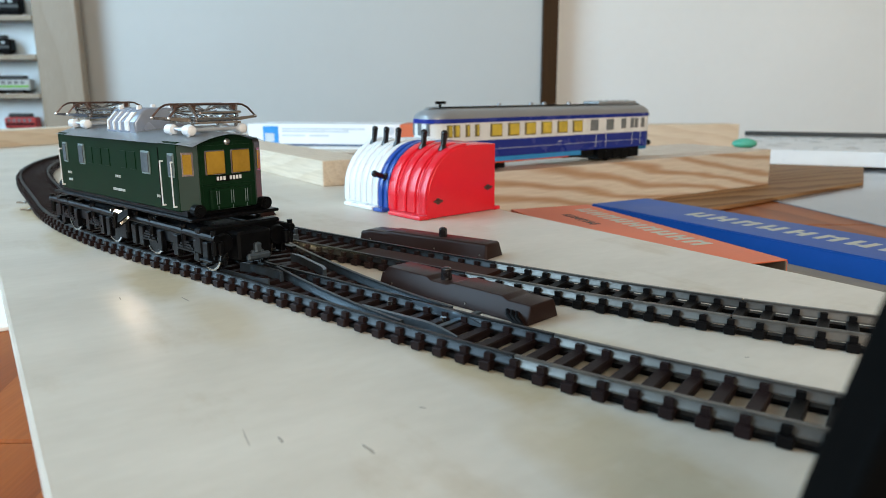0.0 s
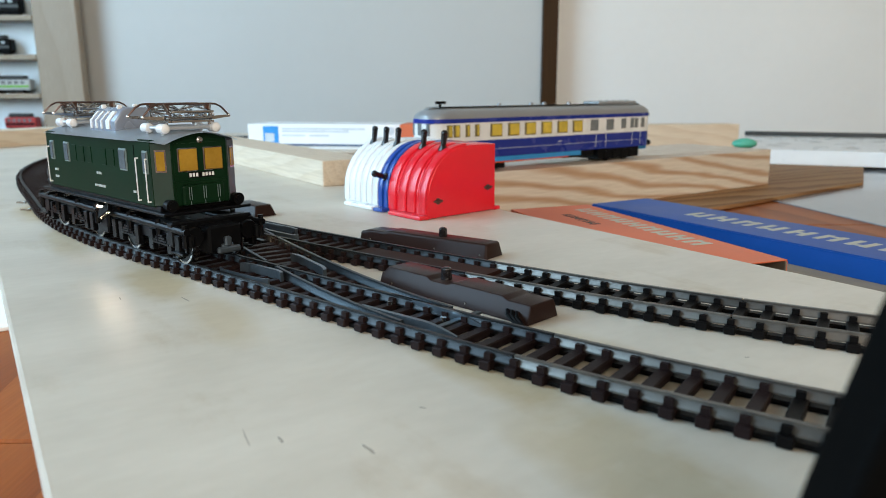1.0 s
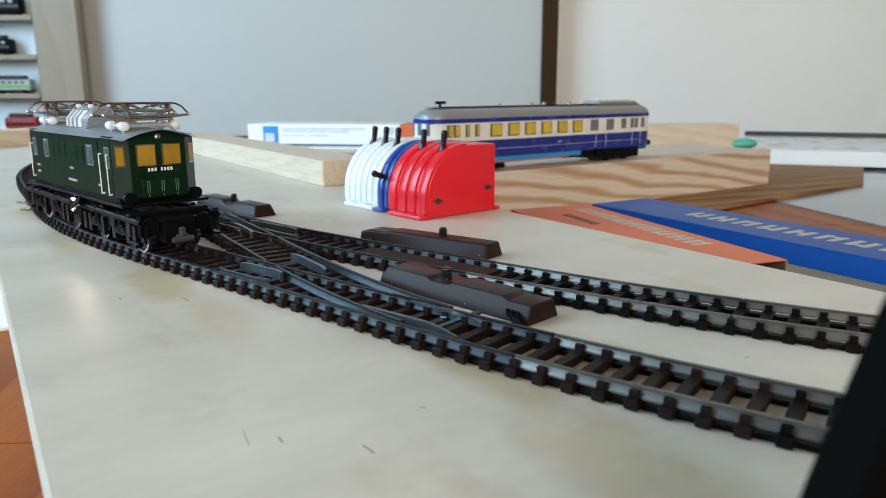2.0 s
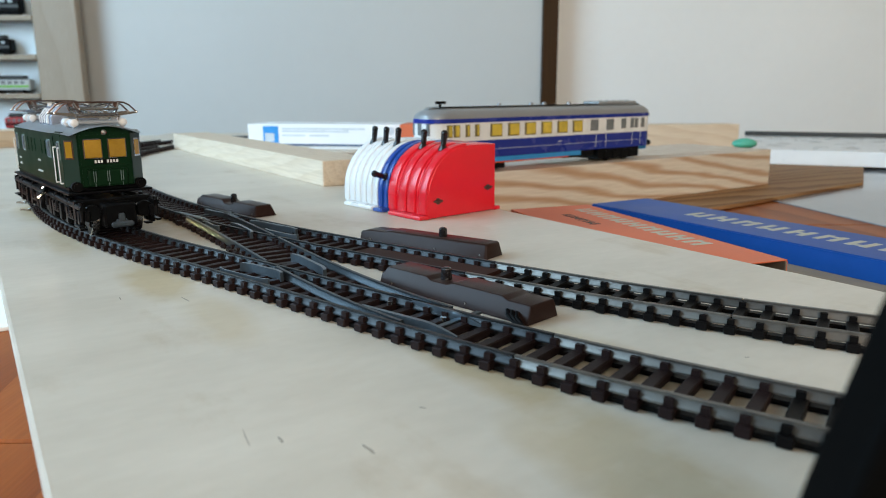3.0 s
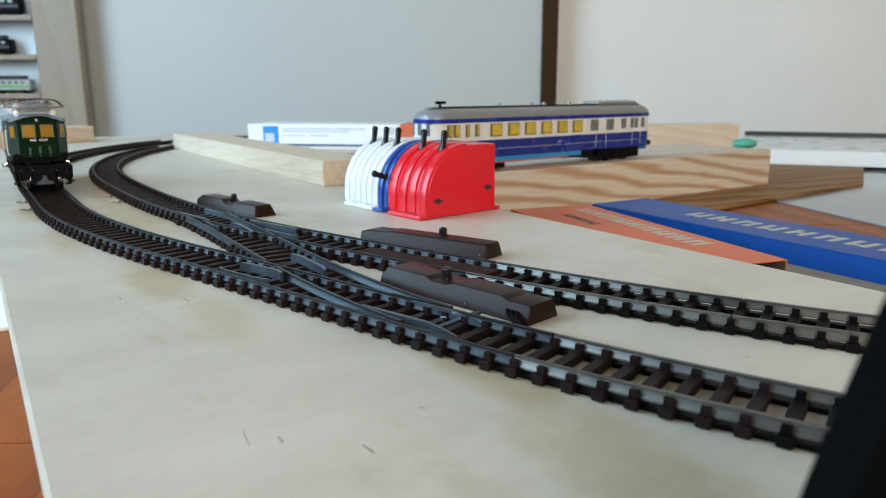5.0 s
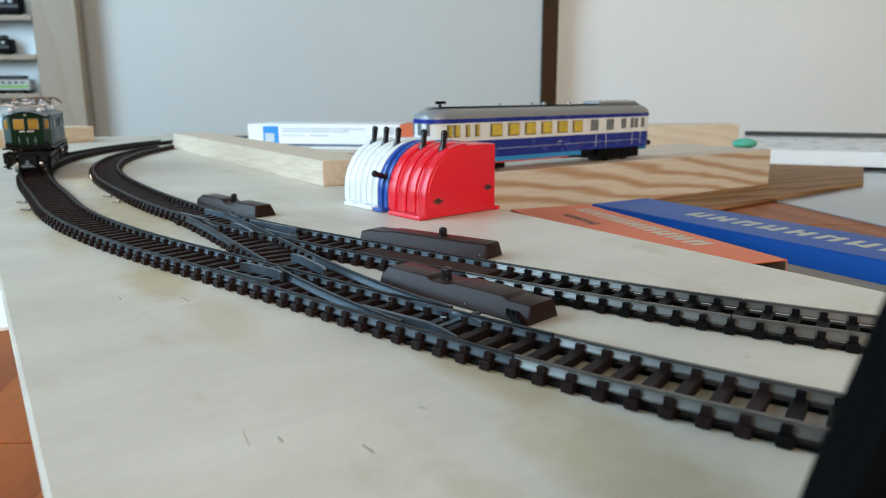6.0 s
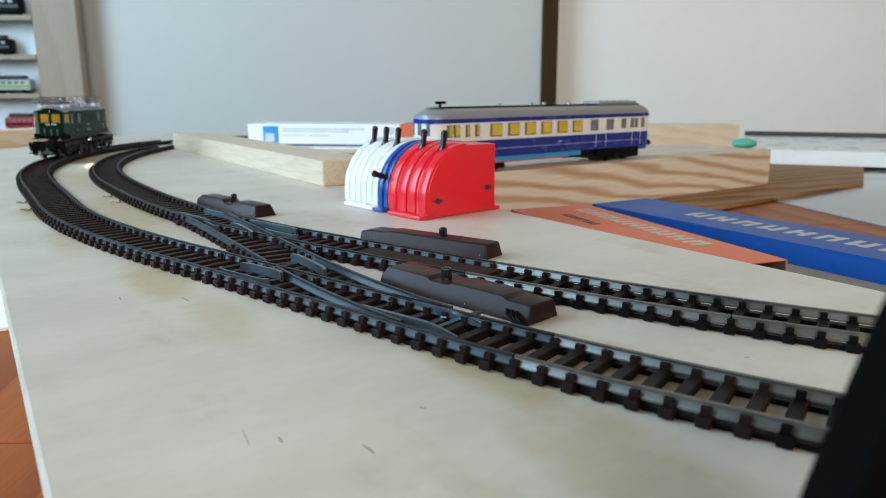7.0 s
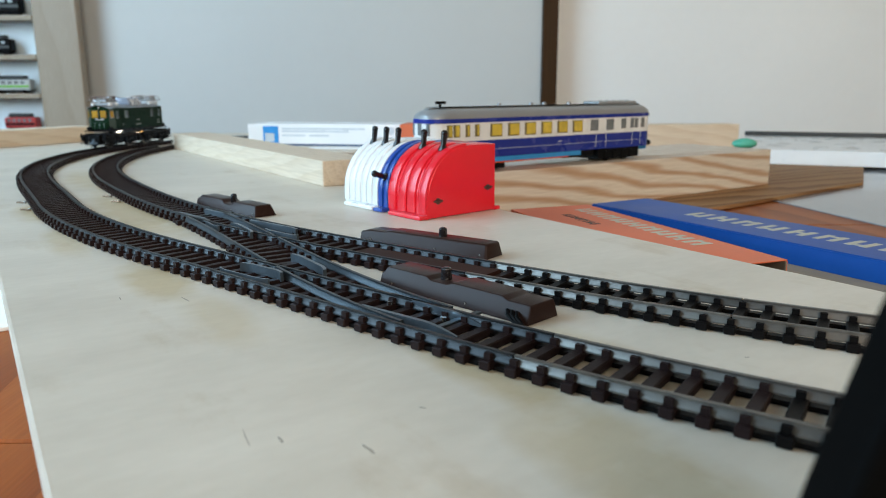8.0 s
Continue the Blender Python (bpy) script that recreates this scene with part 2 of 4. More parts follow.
M_MINT = material("mint_plastic", (0.08, 0.42, 0.30), rough=0.4, vary=0.1, scale=60, fine=900)
M_DARK_TRIM = material("dark_trim", (0.03, 0.033, 0.033), rough=0.45, vary=0.2, scale=60, fine=900)
M_SCUFF = material("scuff_brown", (0.38, 0.335, 0.27), rough=0.6, vary=0.3, scale=300, fine=1500)


# ---------------------------------------------------------------- mesh helpers
def link(name, bm, mat, parent=None, m=None, smooth=False):
    me = bpy.data.meshes.new(name)
    bm.normal_update()
    if smooth == "angle":
        for e in bm.edges:
            e.smooth = not (len(e.link_faces) == 2 and e.calc_face_angle(0) > 0.62)
    bm.to_mesh(me)
    bm.free()
    for x in (mat if isinstance(mat, (list, tuple)) else (mat,)):
        me.materials.append(x)
    if smooth:
        for p in me.polygons:
            p.use_smooth = True
    ob = new(name, me)
    if parent:
        ob.parent = parent
    if m:
        ob.matrix_basis = m
    return ob


def part(name, bm, mat, parent, label="", m=None, smooth=False):
    return tagged(link(name, bm, mat, parent, m, smooth), label)


def thing(name, label, category, m=None, group="", kind=""):
    ob = new(name)
    ob.empty_display_size = 0.01
    if m:
        ob.matrix_basis = m
    return tagged(ob, label, category, group, kind)


def box(bm, x0, x1, y0, y1, z0, z1, bevel=0.0, seg=1, m=None):
    r = bmesh.ops.create_cube(bm, size=1.0)
    vs = r["verts"]
    bmesh.ops.scale(bm, vec=(x1 - x0, y1 - y0, z1 - z0), verts=vs)
    bmesh.ops.translate(bm, vec=((x0 + x1) / 2, (y0 + y1) / 2, (z0 + z1) / 2), verts=vs)
    if bevel:
        es = list({e for v in vs for e in v.link_edges})
        g = bmesh.ops.bevel(bm, geom=es, offset=bevel, segments=seg, affect="EDGES", profile=0.5)
        vs = list({v for f in g["faces"] for v in f.verts} | {v for v in vs if v.is_valid})
    if m:
        bmesh.ops.transform(bm, matrix=m, verts=[v for v in vs if v.is_valid])
    return bm


def boxed(*a, **k):
    return box(bmesh.new(), *a, **k)


def rod(bm, a, b, r, seg=8, r2=None):
    a, b = Vector(a), Vector(b)
    m = Matrix.Translation((a + b) / 2) @ (b - a).to_track_quat("Z", "Y").to_matrix().to_4x4()
    bmesh.ops.create_cone(bm, cap_ends=True, segments=seg, radius1=r, radius2=r if r2 is None else r2, depth=(b - a).length, matrix=m)
    return bm


def ball(bm, c, r, seg=10, scale=(1, 1, 1)):
    bmesh.ops.create_uvsphere(bm, u_segments=seg, v_segments=max(6, seg * 2 // 3), radius=r,
                              matrix=Matrix.Translation(c) @ Matrix.Diagonal((*scale, 1)))
    return bm


def prism(bm, pts, z0, z1, axis="z", bevel=0.0, seg=2):
    """A closed outline pushed along an axis from z0 to z1."""
    def put(p, h):
        return {"z": (p[0], p[1], h), "y": (p[0], h, p[1]), "x": (h, p[0], p[1])}[axis]
    lo = [bm.verts.new(put(p, z0)) for p in pts]
    hi = [bm.verts.new(put(p, z1)) for p in pts]
    n = len(pts)
    fs = [bm.faces.new(lo[::-1]), bm.faces.new(hi)]
    fs += [bm.faces.new((lo[i], lo[(i + 1) % n], hi[(i + 1) % n], hi[i])) for i in range(n)]
    bmesh.ops.recalc_face_normals(bm, faces=fs)
    if bevel:
        es = list({e for f in fs[:2] for e in f.edges})
        bmesh.ops.bevel(bm, geom=es, offset=bevel, segments=seg, affect="EDGES", profile=0.5)
    return bm


def sweep(path, profile, cap=True):
    """A profile (offset to the left, height) drawn along a level path of (x, y, heading)."""
    bm = bmesh.new()
    rings = []
    for x, y, th in path:
        nx, ny = -math.sin(th), math.cos(th)
        rings.append([bm.verts.new((x + nx * o, y + ny * o, z)) for o, z in profile])
    n = len(profile)
    for a, b in zip(rings, rings[1:]):
        for i in range(n):
            bm.faces.new((a[i], a[(i + 1) % n], b[(i + 1) % n], b[i]))
    if cap:
        bm.faces.new(rings[0][::-1])
        bm.faces.new(rings[-1])
    bmesh.ops.recalc_face_normals(bm, faces=bm.faces[:])
    return bm


# ---------------------------------------------------------------- room
def slab(name, x0, x1, y0, y1, z0, z1, mat):
    ob = link(name, boxed(x0, x1, y0, y1, z0, z1), mat)
    return tagged(ob, kind="structure")


RX0, RX1, RY0, RY1, RZ0, RZ1 = -1.40, 2.2, -1.8, 1.70, -0.78, 1.75
slab("floor", RX0 - 0.1, RX1 + 0.1, RY0 - 0.1, RY1 + 0.1, RZ0 - 0.05, RZ0, M_FLOOR)
slab("ceiling", RX0 - 0.1, RX1 + 0.1, RY0 - 0.1, RY1 + 0.1, RZ1, RZ1 + 0.05, M_CEILING)
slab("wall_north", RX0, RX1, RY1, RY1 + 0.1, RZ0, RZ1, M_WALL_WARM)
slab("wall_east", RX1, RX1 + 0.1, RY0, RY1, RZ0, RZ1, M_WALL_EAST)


def holed_wall(name, along, at, a0, a1, h0, h1, thick):
    """A wall in four pieces round one window opening."""
    bm = bmesh.new()
    lo, hi = (RX0, RX1) if along == "x" else (RY0, RY1)
    for u0, u1, w0, w1 in ((lo, a0, RZ0, RZ1), (a1, hi, RZ0, RZ1), (a0, a1, RZ0, h0), (a0, a1, h1, RZ1)):
        if along == "x":
            box(bm, u0, u1, at, at + thick, w0, w1)
        else:
            box(bm, at, at + thick, u0, u1, w0, w1)
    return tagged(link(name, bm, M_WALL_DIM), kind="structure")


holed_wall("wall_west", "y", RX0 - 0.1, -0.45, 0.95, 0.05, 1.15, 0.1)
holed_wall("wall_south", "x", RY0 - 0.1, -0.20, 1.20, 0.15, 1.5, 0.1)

# tall white cabinet front and the dark upright beside it
tagged(link("wall_panel", boxed(-1.25, 0.2300, 1.665, 1.697, RZ0, RZ1 - 0.05, 0.003), M_WALL_COOL), "large plain pale grey panel on the wall", "wall panel", kind="structure")
tagged(link("wall_post", boxed(0.2216, 0.2549, 1.645, 1.697, RZ0, RZ1, 0.002), M_POST), "dark brown wooden upright trim on the wall", "trim", kind="structure")

# ---------------------------------------------------------------- table
DESK = -0.042
desk = thing("table", "large reddish-brown wooden table under the layout", "table", pose(0, 0, 0))
seams = (-0.75, -0.42, 0.20, 0.55, 1.0, 1.45)
for y0, y1 in zip(seams, seams[1:]):
    part("plank", boxed(-0.72, 0.95, y0 + 0.0006, y1 - 0.0006, DESK - 0.028, DESK, 0.0008), M_DESK, desk)
for lx in (-0.66, 0.89):
    for ly in (-0.69, 1.39):
        part("leg", boxed(lx - 0.03, lx + 0.03, ly - 0.03, ly + 0.03, RZ0, DESK - 0.028, 0.003), M_DESK, desk)

# ---------------------------------------------------------------- layout board: a strip lying askew
T, N = Vector((-0.5482, 0.8363, 0)), Vector((0.8363, 0.5482, 0))
STRIP = Matrix(((N.x, T.x, 0, 0), (N.y, T.y, 0, 0), (0, 0, 1, 0), (0, 0, 0, 1)))
BOARD_T = 0.0035
base = thing("layout_board", "pale plywood baseboard strip of the model railway", "board", STRIP)
part("panel", boxed(0.0035, 0.2304, -0.32, 1.12, -BOARD_T, 0, 0.0009, 2), M_BOARD, base)
for n0, n1 in ((0.006, 0.026), (0.10, 0.12)):
    part("batten", boxed(n0, n1, -0.30, 1.05, DESK, -BOARD_T, 0.001), M_PINE, base)
back_board = thing("layout_board", "second plywood baseboard behind the first", "board")
part("panel", boxed(-0.44, 0.03, 0.80, 1.18, -0.0072, -0.0037, 0.0008), M_BOARD, back_board)
for y0 in (0.82, 1.14):
    part("batten", boxed(-0.28, 0.02, y0, y0 + 0.02, DESK, -0.0072, 0.001), M_PINE, back_board)


# ---------------------------------------------------------------- tracks
def spline(x, y, th, segs, ds=0.004):
    """A level line of arcs (length, curvature) as rows of x, y, heading."""
    rows = [(x, y, th)]
    for length, k in segs:
        n = max(2, int(round(length / ds)))
        d = length / n
        for _ in range(n):
            tm = th + k * d / 2
            x, y, th = x + d * math.cos(tm), y + d * math.sin(tm), th + k * d
            rows.append((x, y, th))
    return rows


def back_up(x, y, th, length, k):
    """The start that reaches (x, y, th) after an arc of that length."""
    x2, y2, t2 = spline(x, y, th + math.pi, [(length, -k)])[-1]
    return x2, y2, t2 - math.pi


LEAD = 0.05
FRONT = spline(*back_up(0.0713, 0.1190, 2.5699, LEAD, -1.5),
               [(LEAD, -1.5), (0.10, -1.5752), (0.12, 0.1476), (0.08, -1.5571), (0.08, -1.9672), (0.08, 0.1708), (0.08, -0.8387),
                (0.08, -2.1253), (0.08, -2.1191), (0.22, -2.1687)])
BACK = spline(*back_up(0.1564, 0.1432, 2.7508, LEAD, -1.0),
              [(LEAD, -1.0), (0.14, -1.7633), (0.12, -0.5662), (0.08, -1.5864), (0.08, -1.4373), (0.08, -0.5274), (0.08, -1.4246),
               (0.08, -2.0413), (0.185, -2.0385)])


class Line:
    """Places along a track's centre line by distance from its near end."""

    def __init__(self, rows, lead=0.0):
        self.a = np.array(rows)
        d = np.hypot(*np.diff(self.a[:, :2], axis=0).T)
        self.s = np.concatenate(([0], np.cumsum(d))) - lead

    def at(self, s, off=0.0):
        x, y, th = (float(np.interp(s, self.s, self.a[:, i])) for i in range(3))
        return x - math.sin(th) * off, y + math.cos(th) * off, th

    def run(self, s0, s1, off=0.0, ds=0.004):
        n = max(2, int((s1 - s0) / ds))
        return [self.at(s0 + (s1 - s0) * i / n, off) for i in range(n + 1)]


front, back = Line(FRONT, LEAD), Line(BACK, LEAD)
S_F0, S_F1, S_B0, S_B1 = -LEAD, float(front.s[-1]), -LEAD, float(back.s[-1])


def crossing():
    """Centre line of the crossover, from the front track to the back one."""
    x0, y0, a0 = front.at(0.063)
    x1, y1, a1 = back.at(0.358)
    p0, p1 = Vector((x0, y0)), Vector((x1, y1))
    k = (p1 - p0).length * 0.95
    d0, d1 = Vector((math.cos(a0), math.sin(a0))) * k, Vector((math.cos(a1), math.sin(a1))) * k
    pts = []
    for i in range(61):
        u = i / 60
        p = p0 * (2 * u**3 - 3 * u**2 + 1) + d0 * (u**3 - 2 * u**2 + u) + p1 * (3 * u**2 - 2 * u**3) + d1 * (u**3 - u**2)
        pts.append(p)
    rows = []
    for i, p in enumerate(pts):
        q = pts[min(i + 1, 60)] - pts[max(i - 1, 0)]
        th = math.atan2(q.y, q.x)
        rows.append((p.x, p.y, th))
    return Line(rows)


cross = crossing()
GAUGE = 0.00865
ZS, ZR = 0.0022, 0.0047
RAIL = [(-0.0011, ZS), (0.0011, ZS), (0.00105, ZS + 0.0004), (0.0008, ZS + 0.0009), (0.0006, ZS + 0.0014), (0.00045, ZR - 0.0006), (0.0006, ZR - 0.0005),
        (0.0006, ZR - 0.0001), (0.00045, ZR), (-0.00045, ZR), (-0.0006, ZR - 0.0001), (-0.0006, ZR - 0.0005), (-0.00045, ZR - 0.0006),
        (-0.0006, ZS + 0.0014), (-0.0008, ZS + 0.0009), (-0.00105, ZS + 0.0004)]


def sleeper_mesh(left, right, name, mat):
    """One moulded sleeper with its four rail chairs; left and right are its reach from the centre line."""
    bm = boxed(-0.00145, 0.00145, -right, left, 0, ZS, 0.00025)
    for o in (GAUGE, -GAUGE):
        for s in (-1, 1):
            box(bm, -0.0009, 0.0009, o + s * 0.0012 - 0.0006, o + s * 0.0012 + 0.0006, ZS - 0.0002, ZS + 0.0015)
    me = bpy.data.meshes.new(name)
    bm.to_mesh(me)
    bm.free()
    me.materials.append(mat)
    return me


PITCH = 0.0067
HALF = 0.0117
SL = {"brown": sleeper_mesh(HALF, HALF, "sleeper", M_SLEEPER), "black": sleeper_mesh(HALF, HALF, "sleeper", M_SLEEPER_BLACK)}


def gap_to(line, x, y):
    d = np.hypot(line.a[:, 0] - x, line.a[:, 1] - y)
    i = int(d.argmin())
    th = line.a[i, 2]
    return float((x - line.a[i, 0]) * -math.sin(th) + (y - line.a[i, 1]) * math.cos(th)), float(d.min()), i


def build_track(line, s0, s1, label, joints, dark_from, extra, phase, black_to):
    t = thing("railway_track", label, "track")
    cuts = [s0, *joints, s1]
    for off in (GAUGE, -GAUGE):
        for a, b in zip(cuts, cuts[1:]):
            part("rail", sweep(line.run(a + 0.0002, b - 0.0002, off), RAIL), M_RAIL if b <= dark_from else M_RAIL_DARK, t)
    for off in (GAUGE, -GAUGE):
        part("sleeper_web", sweep(line.run(s0 + 0.002, s1 - 0.002, off, 0.01), [(-0.0012, 0.0002), (0.0012, 0.0002), (0.0012, 0.0013), (-0.0012, 0.0013)]),
             M_SLEEPER_BLACK, t)
    s = phase - PITCH * int((phase - s0 - 0.002) / PITCH)
    while s < s1 - 0.002:
        x, y, th = line.at(s)
        more = extra(s)
        if more:
            me = sleeper_mesh(*more, "long_sleeper", M_SLEEPER)
        else:
            me = SL["black" if s < black_to else "brown"]
        ob = new("sleeper", me)
        ob.parent = t
        ob.matrix_basis = pose(x, y, 0.0003, 0, 0, math.degrees(th))
        s += PITCH
    return t


def front_extra(s):
    """Longer sleepers carry the diverging rails away from the camera side."""
    if 0.085 < s < 0.178:
        x, y, th = front.at(s)
        i = int(np.hypot(cross.a[:, 0] - x, cross.a[:, 1] - y).argmin())
        d = math.hypot(cross.a[i, 0] - x, cross.a[i, 1] - y)
        return HALF, HALF + d
    return None


def back_extra(s):
    if 0.255 < s < 0.345:
        x, y, th = back.at(s)
        i = int(np.hypot(cross.a[:, 0] - x, cross.a[:, 1] - y).argmin())
        d = math.hypot(cross.a[i, 0] - x, cross.a[i, 1] - y)
        return HALF + min(d, 0.020), HALF
    return None


build_track(front, S_F0, S_F1, "brown-sleepered model railway track curving away on the plywood", [0.062, 0.20, 0.45], 0.07, front_extra, 0.03455, 0.012)
build_track(back, S_B0, S_B1, "inner model railway track with steel rails and brown sleepers", [0.088, 0.168, 0.228, 0.362], 0.17, back_extra, 0.11465, 0.158)


def build_crossover():
    t = thing("turnout", "pair of zinc-grey turnouts forming a crossover between the tracks", "turnout")
    L = float(cross.s[-1])
    for off in (GAUGE, -GAUGE):
        pieces = []
        run = cross.run(0, L, off, 0.003)
        cur = []
        for x, y, th in run:
            clear = True
            for line in (front, back):
                for o in (GAUGE, -GAUGE):
                    side, dist, i = gap_to(line, x, y)
                    if abs(abs(side) - GAUGE) < (0.0016 if (side > 0) == (off > 0) else 0.0006) and (side > 0) == (o > 0) and 0.03 < (len(cur) + 1):
                        clear = False
            if clear:
                cur.append((x, y, th))
            else:
                if len(cur) > 3:
                    pieces.append(cur)
                cur = []
        if len(cur) > 3:
            pieces.append(cur)
        for p in pieces:
            part("rail", sweep(p, RAIL), M_TURNOUT, t)
    # point blades, guard rails and wing rails: sheet strips set on edge
    def strip(line, s0, l0, s1, l1, name="guard_rail", wide=0.0005, top=ZR + 0.0002, flare=0.0014, sign=1):
        n = 14
        out = []
        for k in range(n + 1):
            u = k / n
            e = max(0.0, 1 - min(u, 1 - u) / 0.2)
            out.append(line.at(s0 + (s1 - s0) * u, l0 + (l1 - l0) * u + sign * flare * e * e))
        if name != "point_blade":
            return part(name, sweep(out, [(-wide, ZS), (wide, ZS), (wide, top), (-wide, top)]), M_BLADE, t)
        # a blade sinks and thins towards its toe
        bm, rings = bmesh.new(), []
        for k, (x, y, th) in enumerate(out):
            u = min(1.0, (k / n) / 0.35)
            g = math.sin(u * math.pi / 2)
            w, h = wide * (0.45 + 0.55 * g), ZS + 0.0006 + (top - ZS - 0.0006) * g
            nx, ny = -math.sin(th), math.cos(th)
            rings.append([bm.verts.new((x + nx * o, y + ny * o, z)) for o, z in ((-w, ZS), (w, ZS), (w, h), (-w, h))])
        for a, b in zip(rings, rings[1:]):
            for i in range(4):
                bm.faces.new((a[i], a[(i + 1) % 4], b[(i + 1) % 4], b[i]))
        bm.faces.new(rings[0][::-1])
        bm.faces.new(rings[-1])
        bmesh.ops.recalc_face_normals(bm, faces=bm.faces[:])
        return part(name, bm, M_BLADE, t)
    strip(front, 0.1575, 0.0052, 0.1831, 0.0060, wide=0.0003, top=ZR - 0.0002, sign=-1)
    strip(front, 0.1587, -0.0034, 0.1804, -0.0030, wide=0.0006, top=ZR + 0.0004, sign=1)
    strip(cross, 0.090, -0.0030, 0.118, -0.0032, wide=0.0006, top=ZR + 0.0004, sign=1)
    strip(front, 0.0820, 0.0031, 0.1147, 0.0042, "point_blade", 0.0006, ZR, 0.0)
    strip(front, 0.0823, -0.0076, 0.1160, -0.0090, "point_blade", 0.0006, ZR, 0.0)
    strip(back, 0.2660, -0.0058, 0.2990, -0.0050, wide=0.0006, top=ZR + 0.0004, sign=1)
    strip(back, 0.2560, 0.0042, 0.2780, 0.0036, wide=0.0005, top=ZR + 0.0003, sign=-1)
    strip(cross, 0.190, 0.0056, 0.216, 0.0052, wide=0.0003, top=ZR - 0.0002, sign=-1)
    strip(cross, 0.165, -0.0034, 0.192, -0.0034, wide=0.0006, top=ZR + 0.0003, sign=1)
    strip(back, 0.3120, -0.0080, 0.3460, -0.0052, "point_blade", 0.0006, ZR, 0.0)
    strip(back, 0.3120, 0.0062, 0.3460, 0.0078, "point_blade", 0.0006, ZR, 0.0)
    # tie bars
    for line, s in ((front, 0.0905), (back, 0.340)):
        x, y, th = line.at(s)
        part("tie_bar", boxed(-0.0010, 0.0010, -0.0165, 0.0070, ZS, ZS + 0.0007, 0.0002), M_TURNOUT, t, "", pose(x, y, 0, 0, 0, math.degrees(th)))
    # small bright rivets that hold the blades
    for line, s, o in ((front, 0.1145, -0.0062), (front, 0.0935, -0.0052), (back, 0.3130, -0.006), (back, 0.2835, 0.0075), (back, 0.2680, -0.0048)):
        x, y, th = line.at(s, o)
        part("rivet", rod(bmesh.new(), (x, y, ZS), (x, y, ZS + 0.0012), 0.0009, 10), M_STEEL, t)
    # sleepers of the diagonal between the two tracks
    s = 0.05
    while s < L - 0.03:
        x, y, th = cross.at(s)
        a, b = gap_to(front, x, y)[1], gap_to(back, x, y)[1]
        if a > 0.0175 and b > 0.0175:
            ob = new("sleeper", SL["brown"])
            ob.parent = t
            ob.matrix_basis = pose(x, y, 0.0002, 0, 0, math.degrees(th))
        s += PITCH
    return t


build_crossover()


# ---------------------------------------------------------------- point motors and uncoupler
def motor(label, name, x, y, rz, length, depth, high, steps, knob, cat):
    """A moulded housing; steps are (from, to, height) along its length."""
    t = thing(name, label, cat, pose(x, y, 0, 0, 0, rz))
    pts = [(0, 0.0002)]
    for a, b, z in steps:
        pts += [(a, z), (b, z)]
    pts += [(length, 0.0002)]
    bm = prism(bmesh.new(), pts, 0, depth, "y")
    es = [e for e in bm.edges if max(v.co.z for v in e.verts) > 0.001]
    bmesh.ops.bevel(bm, geom=es, offset=0.0015, segments=4, affect="EDGES", profile=0.5, clamp_overlap=True)
    for v in bm.verts:
        v.co.y += (depth / 2 - v.co.y) * 0.26 * v.co.z / high
    part("housing", bm, M_MOTOR, t, "", None, "angle")
    bm = rod(bmesh.new(), (knob, depth * 0.45, high - 0.002), (knob, depth * 0.45, high + 0.0030), 0.0018, 12, 0.0016)
    ball(bm, (knob, depth * 0.45, high + 0.0030), 0.0016, 10, (1, 1, 0.5))
    part("lever_knob", bm, M_BLACK_SHINY, t)
    for u in (0.10, 0.62, 0.95):
        part("screw", rod(bmesh.new(), (length * u, 0.0024, high * 0.3), (length * u, 0.0002, high * 0.3), 0.00035, 8), M_STEEL, t)
    return t


box_front = motor("brown moulded turnout motor housing beside the track, with a black knob", "turnout_motor", -0.0206, 0.2234, -45.0, 0.0605, 0.0135, 0.0054,
      [(0.0, 0.0010, 0.0042), (0.0022, 0.020, 0.0062), (0.022, 0.029, 0.0053), (0.031, 0.0500, 0.0061), (0.052, 0.0602, 0.0053)], 0.0245, "turnout motor")
motor("brown moulded turnout motor housing beside the inner track", "turnout_motor", -0.1370, 0.3955, -46.0, 0.064, 0.0125, 0.0050,
      [(0.0, 0.002, 0.0040), (0.004, 0.027, 0.0056), (0.030, 0.037, 0.0040), (0.041, 0.062, 0.0058)], 0.0335, "turnout motor")
motor("glossy brown uncoupler box behind the inner track", "uncoupler_motor", -0.0350, 0.2938, -36.3, 0.0630, 0.0120, 0.0054,
      [(0.0, 0.002, 0.0042), (0.004, 0.013, 0.0050), (0.015, 0.0622, 0.0056)], 0.0395, "uncoupler")
for k in range(3):
    pts = [(0.0530 + k * 0.0016, 0.0006, 0.0030), (0.0545 + k * 0.0016, -0.0012, 0.0024), (0.0575 + k * 0.0014, -0.0022, 0.0012), (0.0610 + k * 0.0010, -0.0030 - k * 0.0005, 0.0007)]
    bm = bmesh.new()
    for a, b in zip(pts, pts[1:]):
        rod(bm, a, b, 0.00050, 8)
    part("wire", bm, M_BLACK, box_front, "thin black wire")
ramp = thing("uncoupler_ramp", "long brown uncoupling ramp lying between the rails", "uncoupler")
part("plate", sweep(back.run(0.163, 0.221, 0.001, 0.006), [(-0.0052, ZS), (0.0052, ZS), (0.0048, ZS + 0.0014), (-0.0048, ZS + 0.0014)]), M_RAMP, ramp)


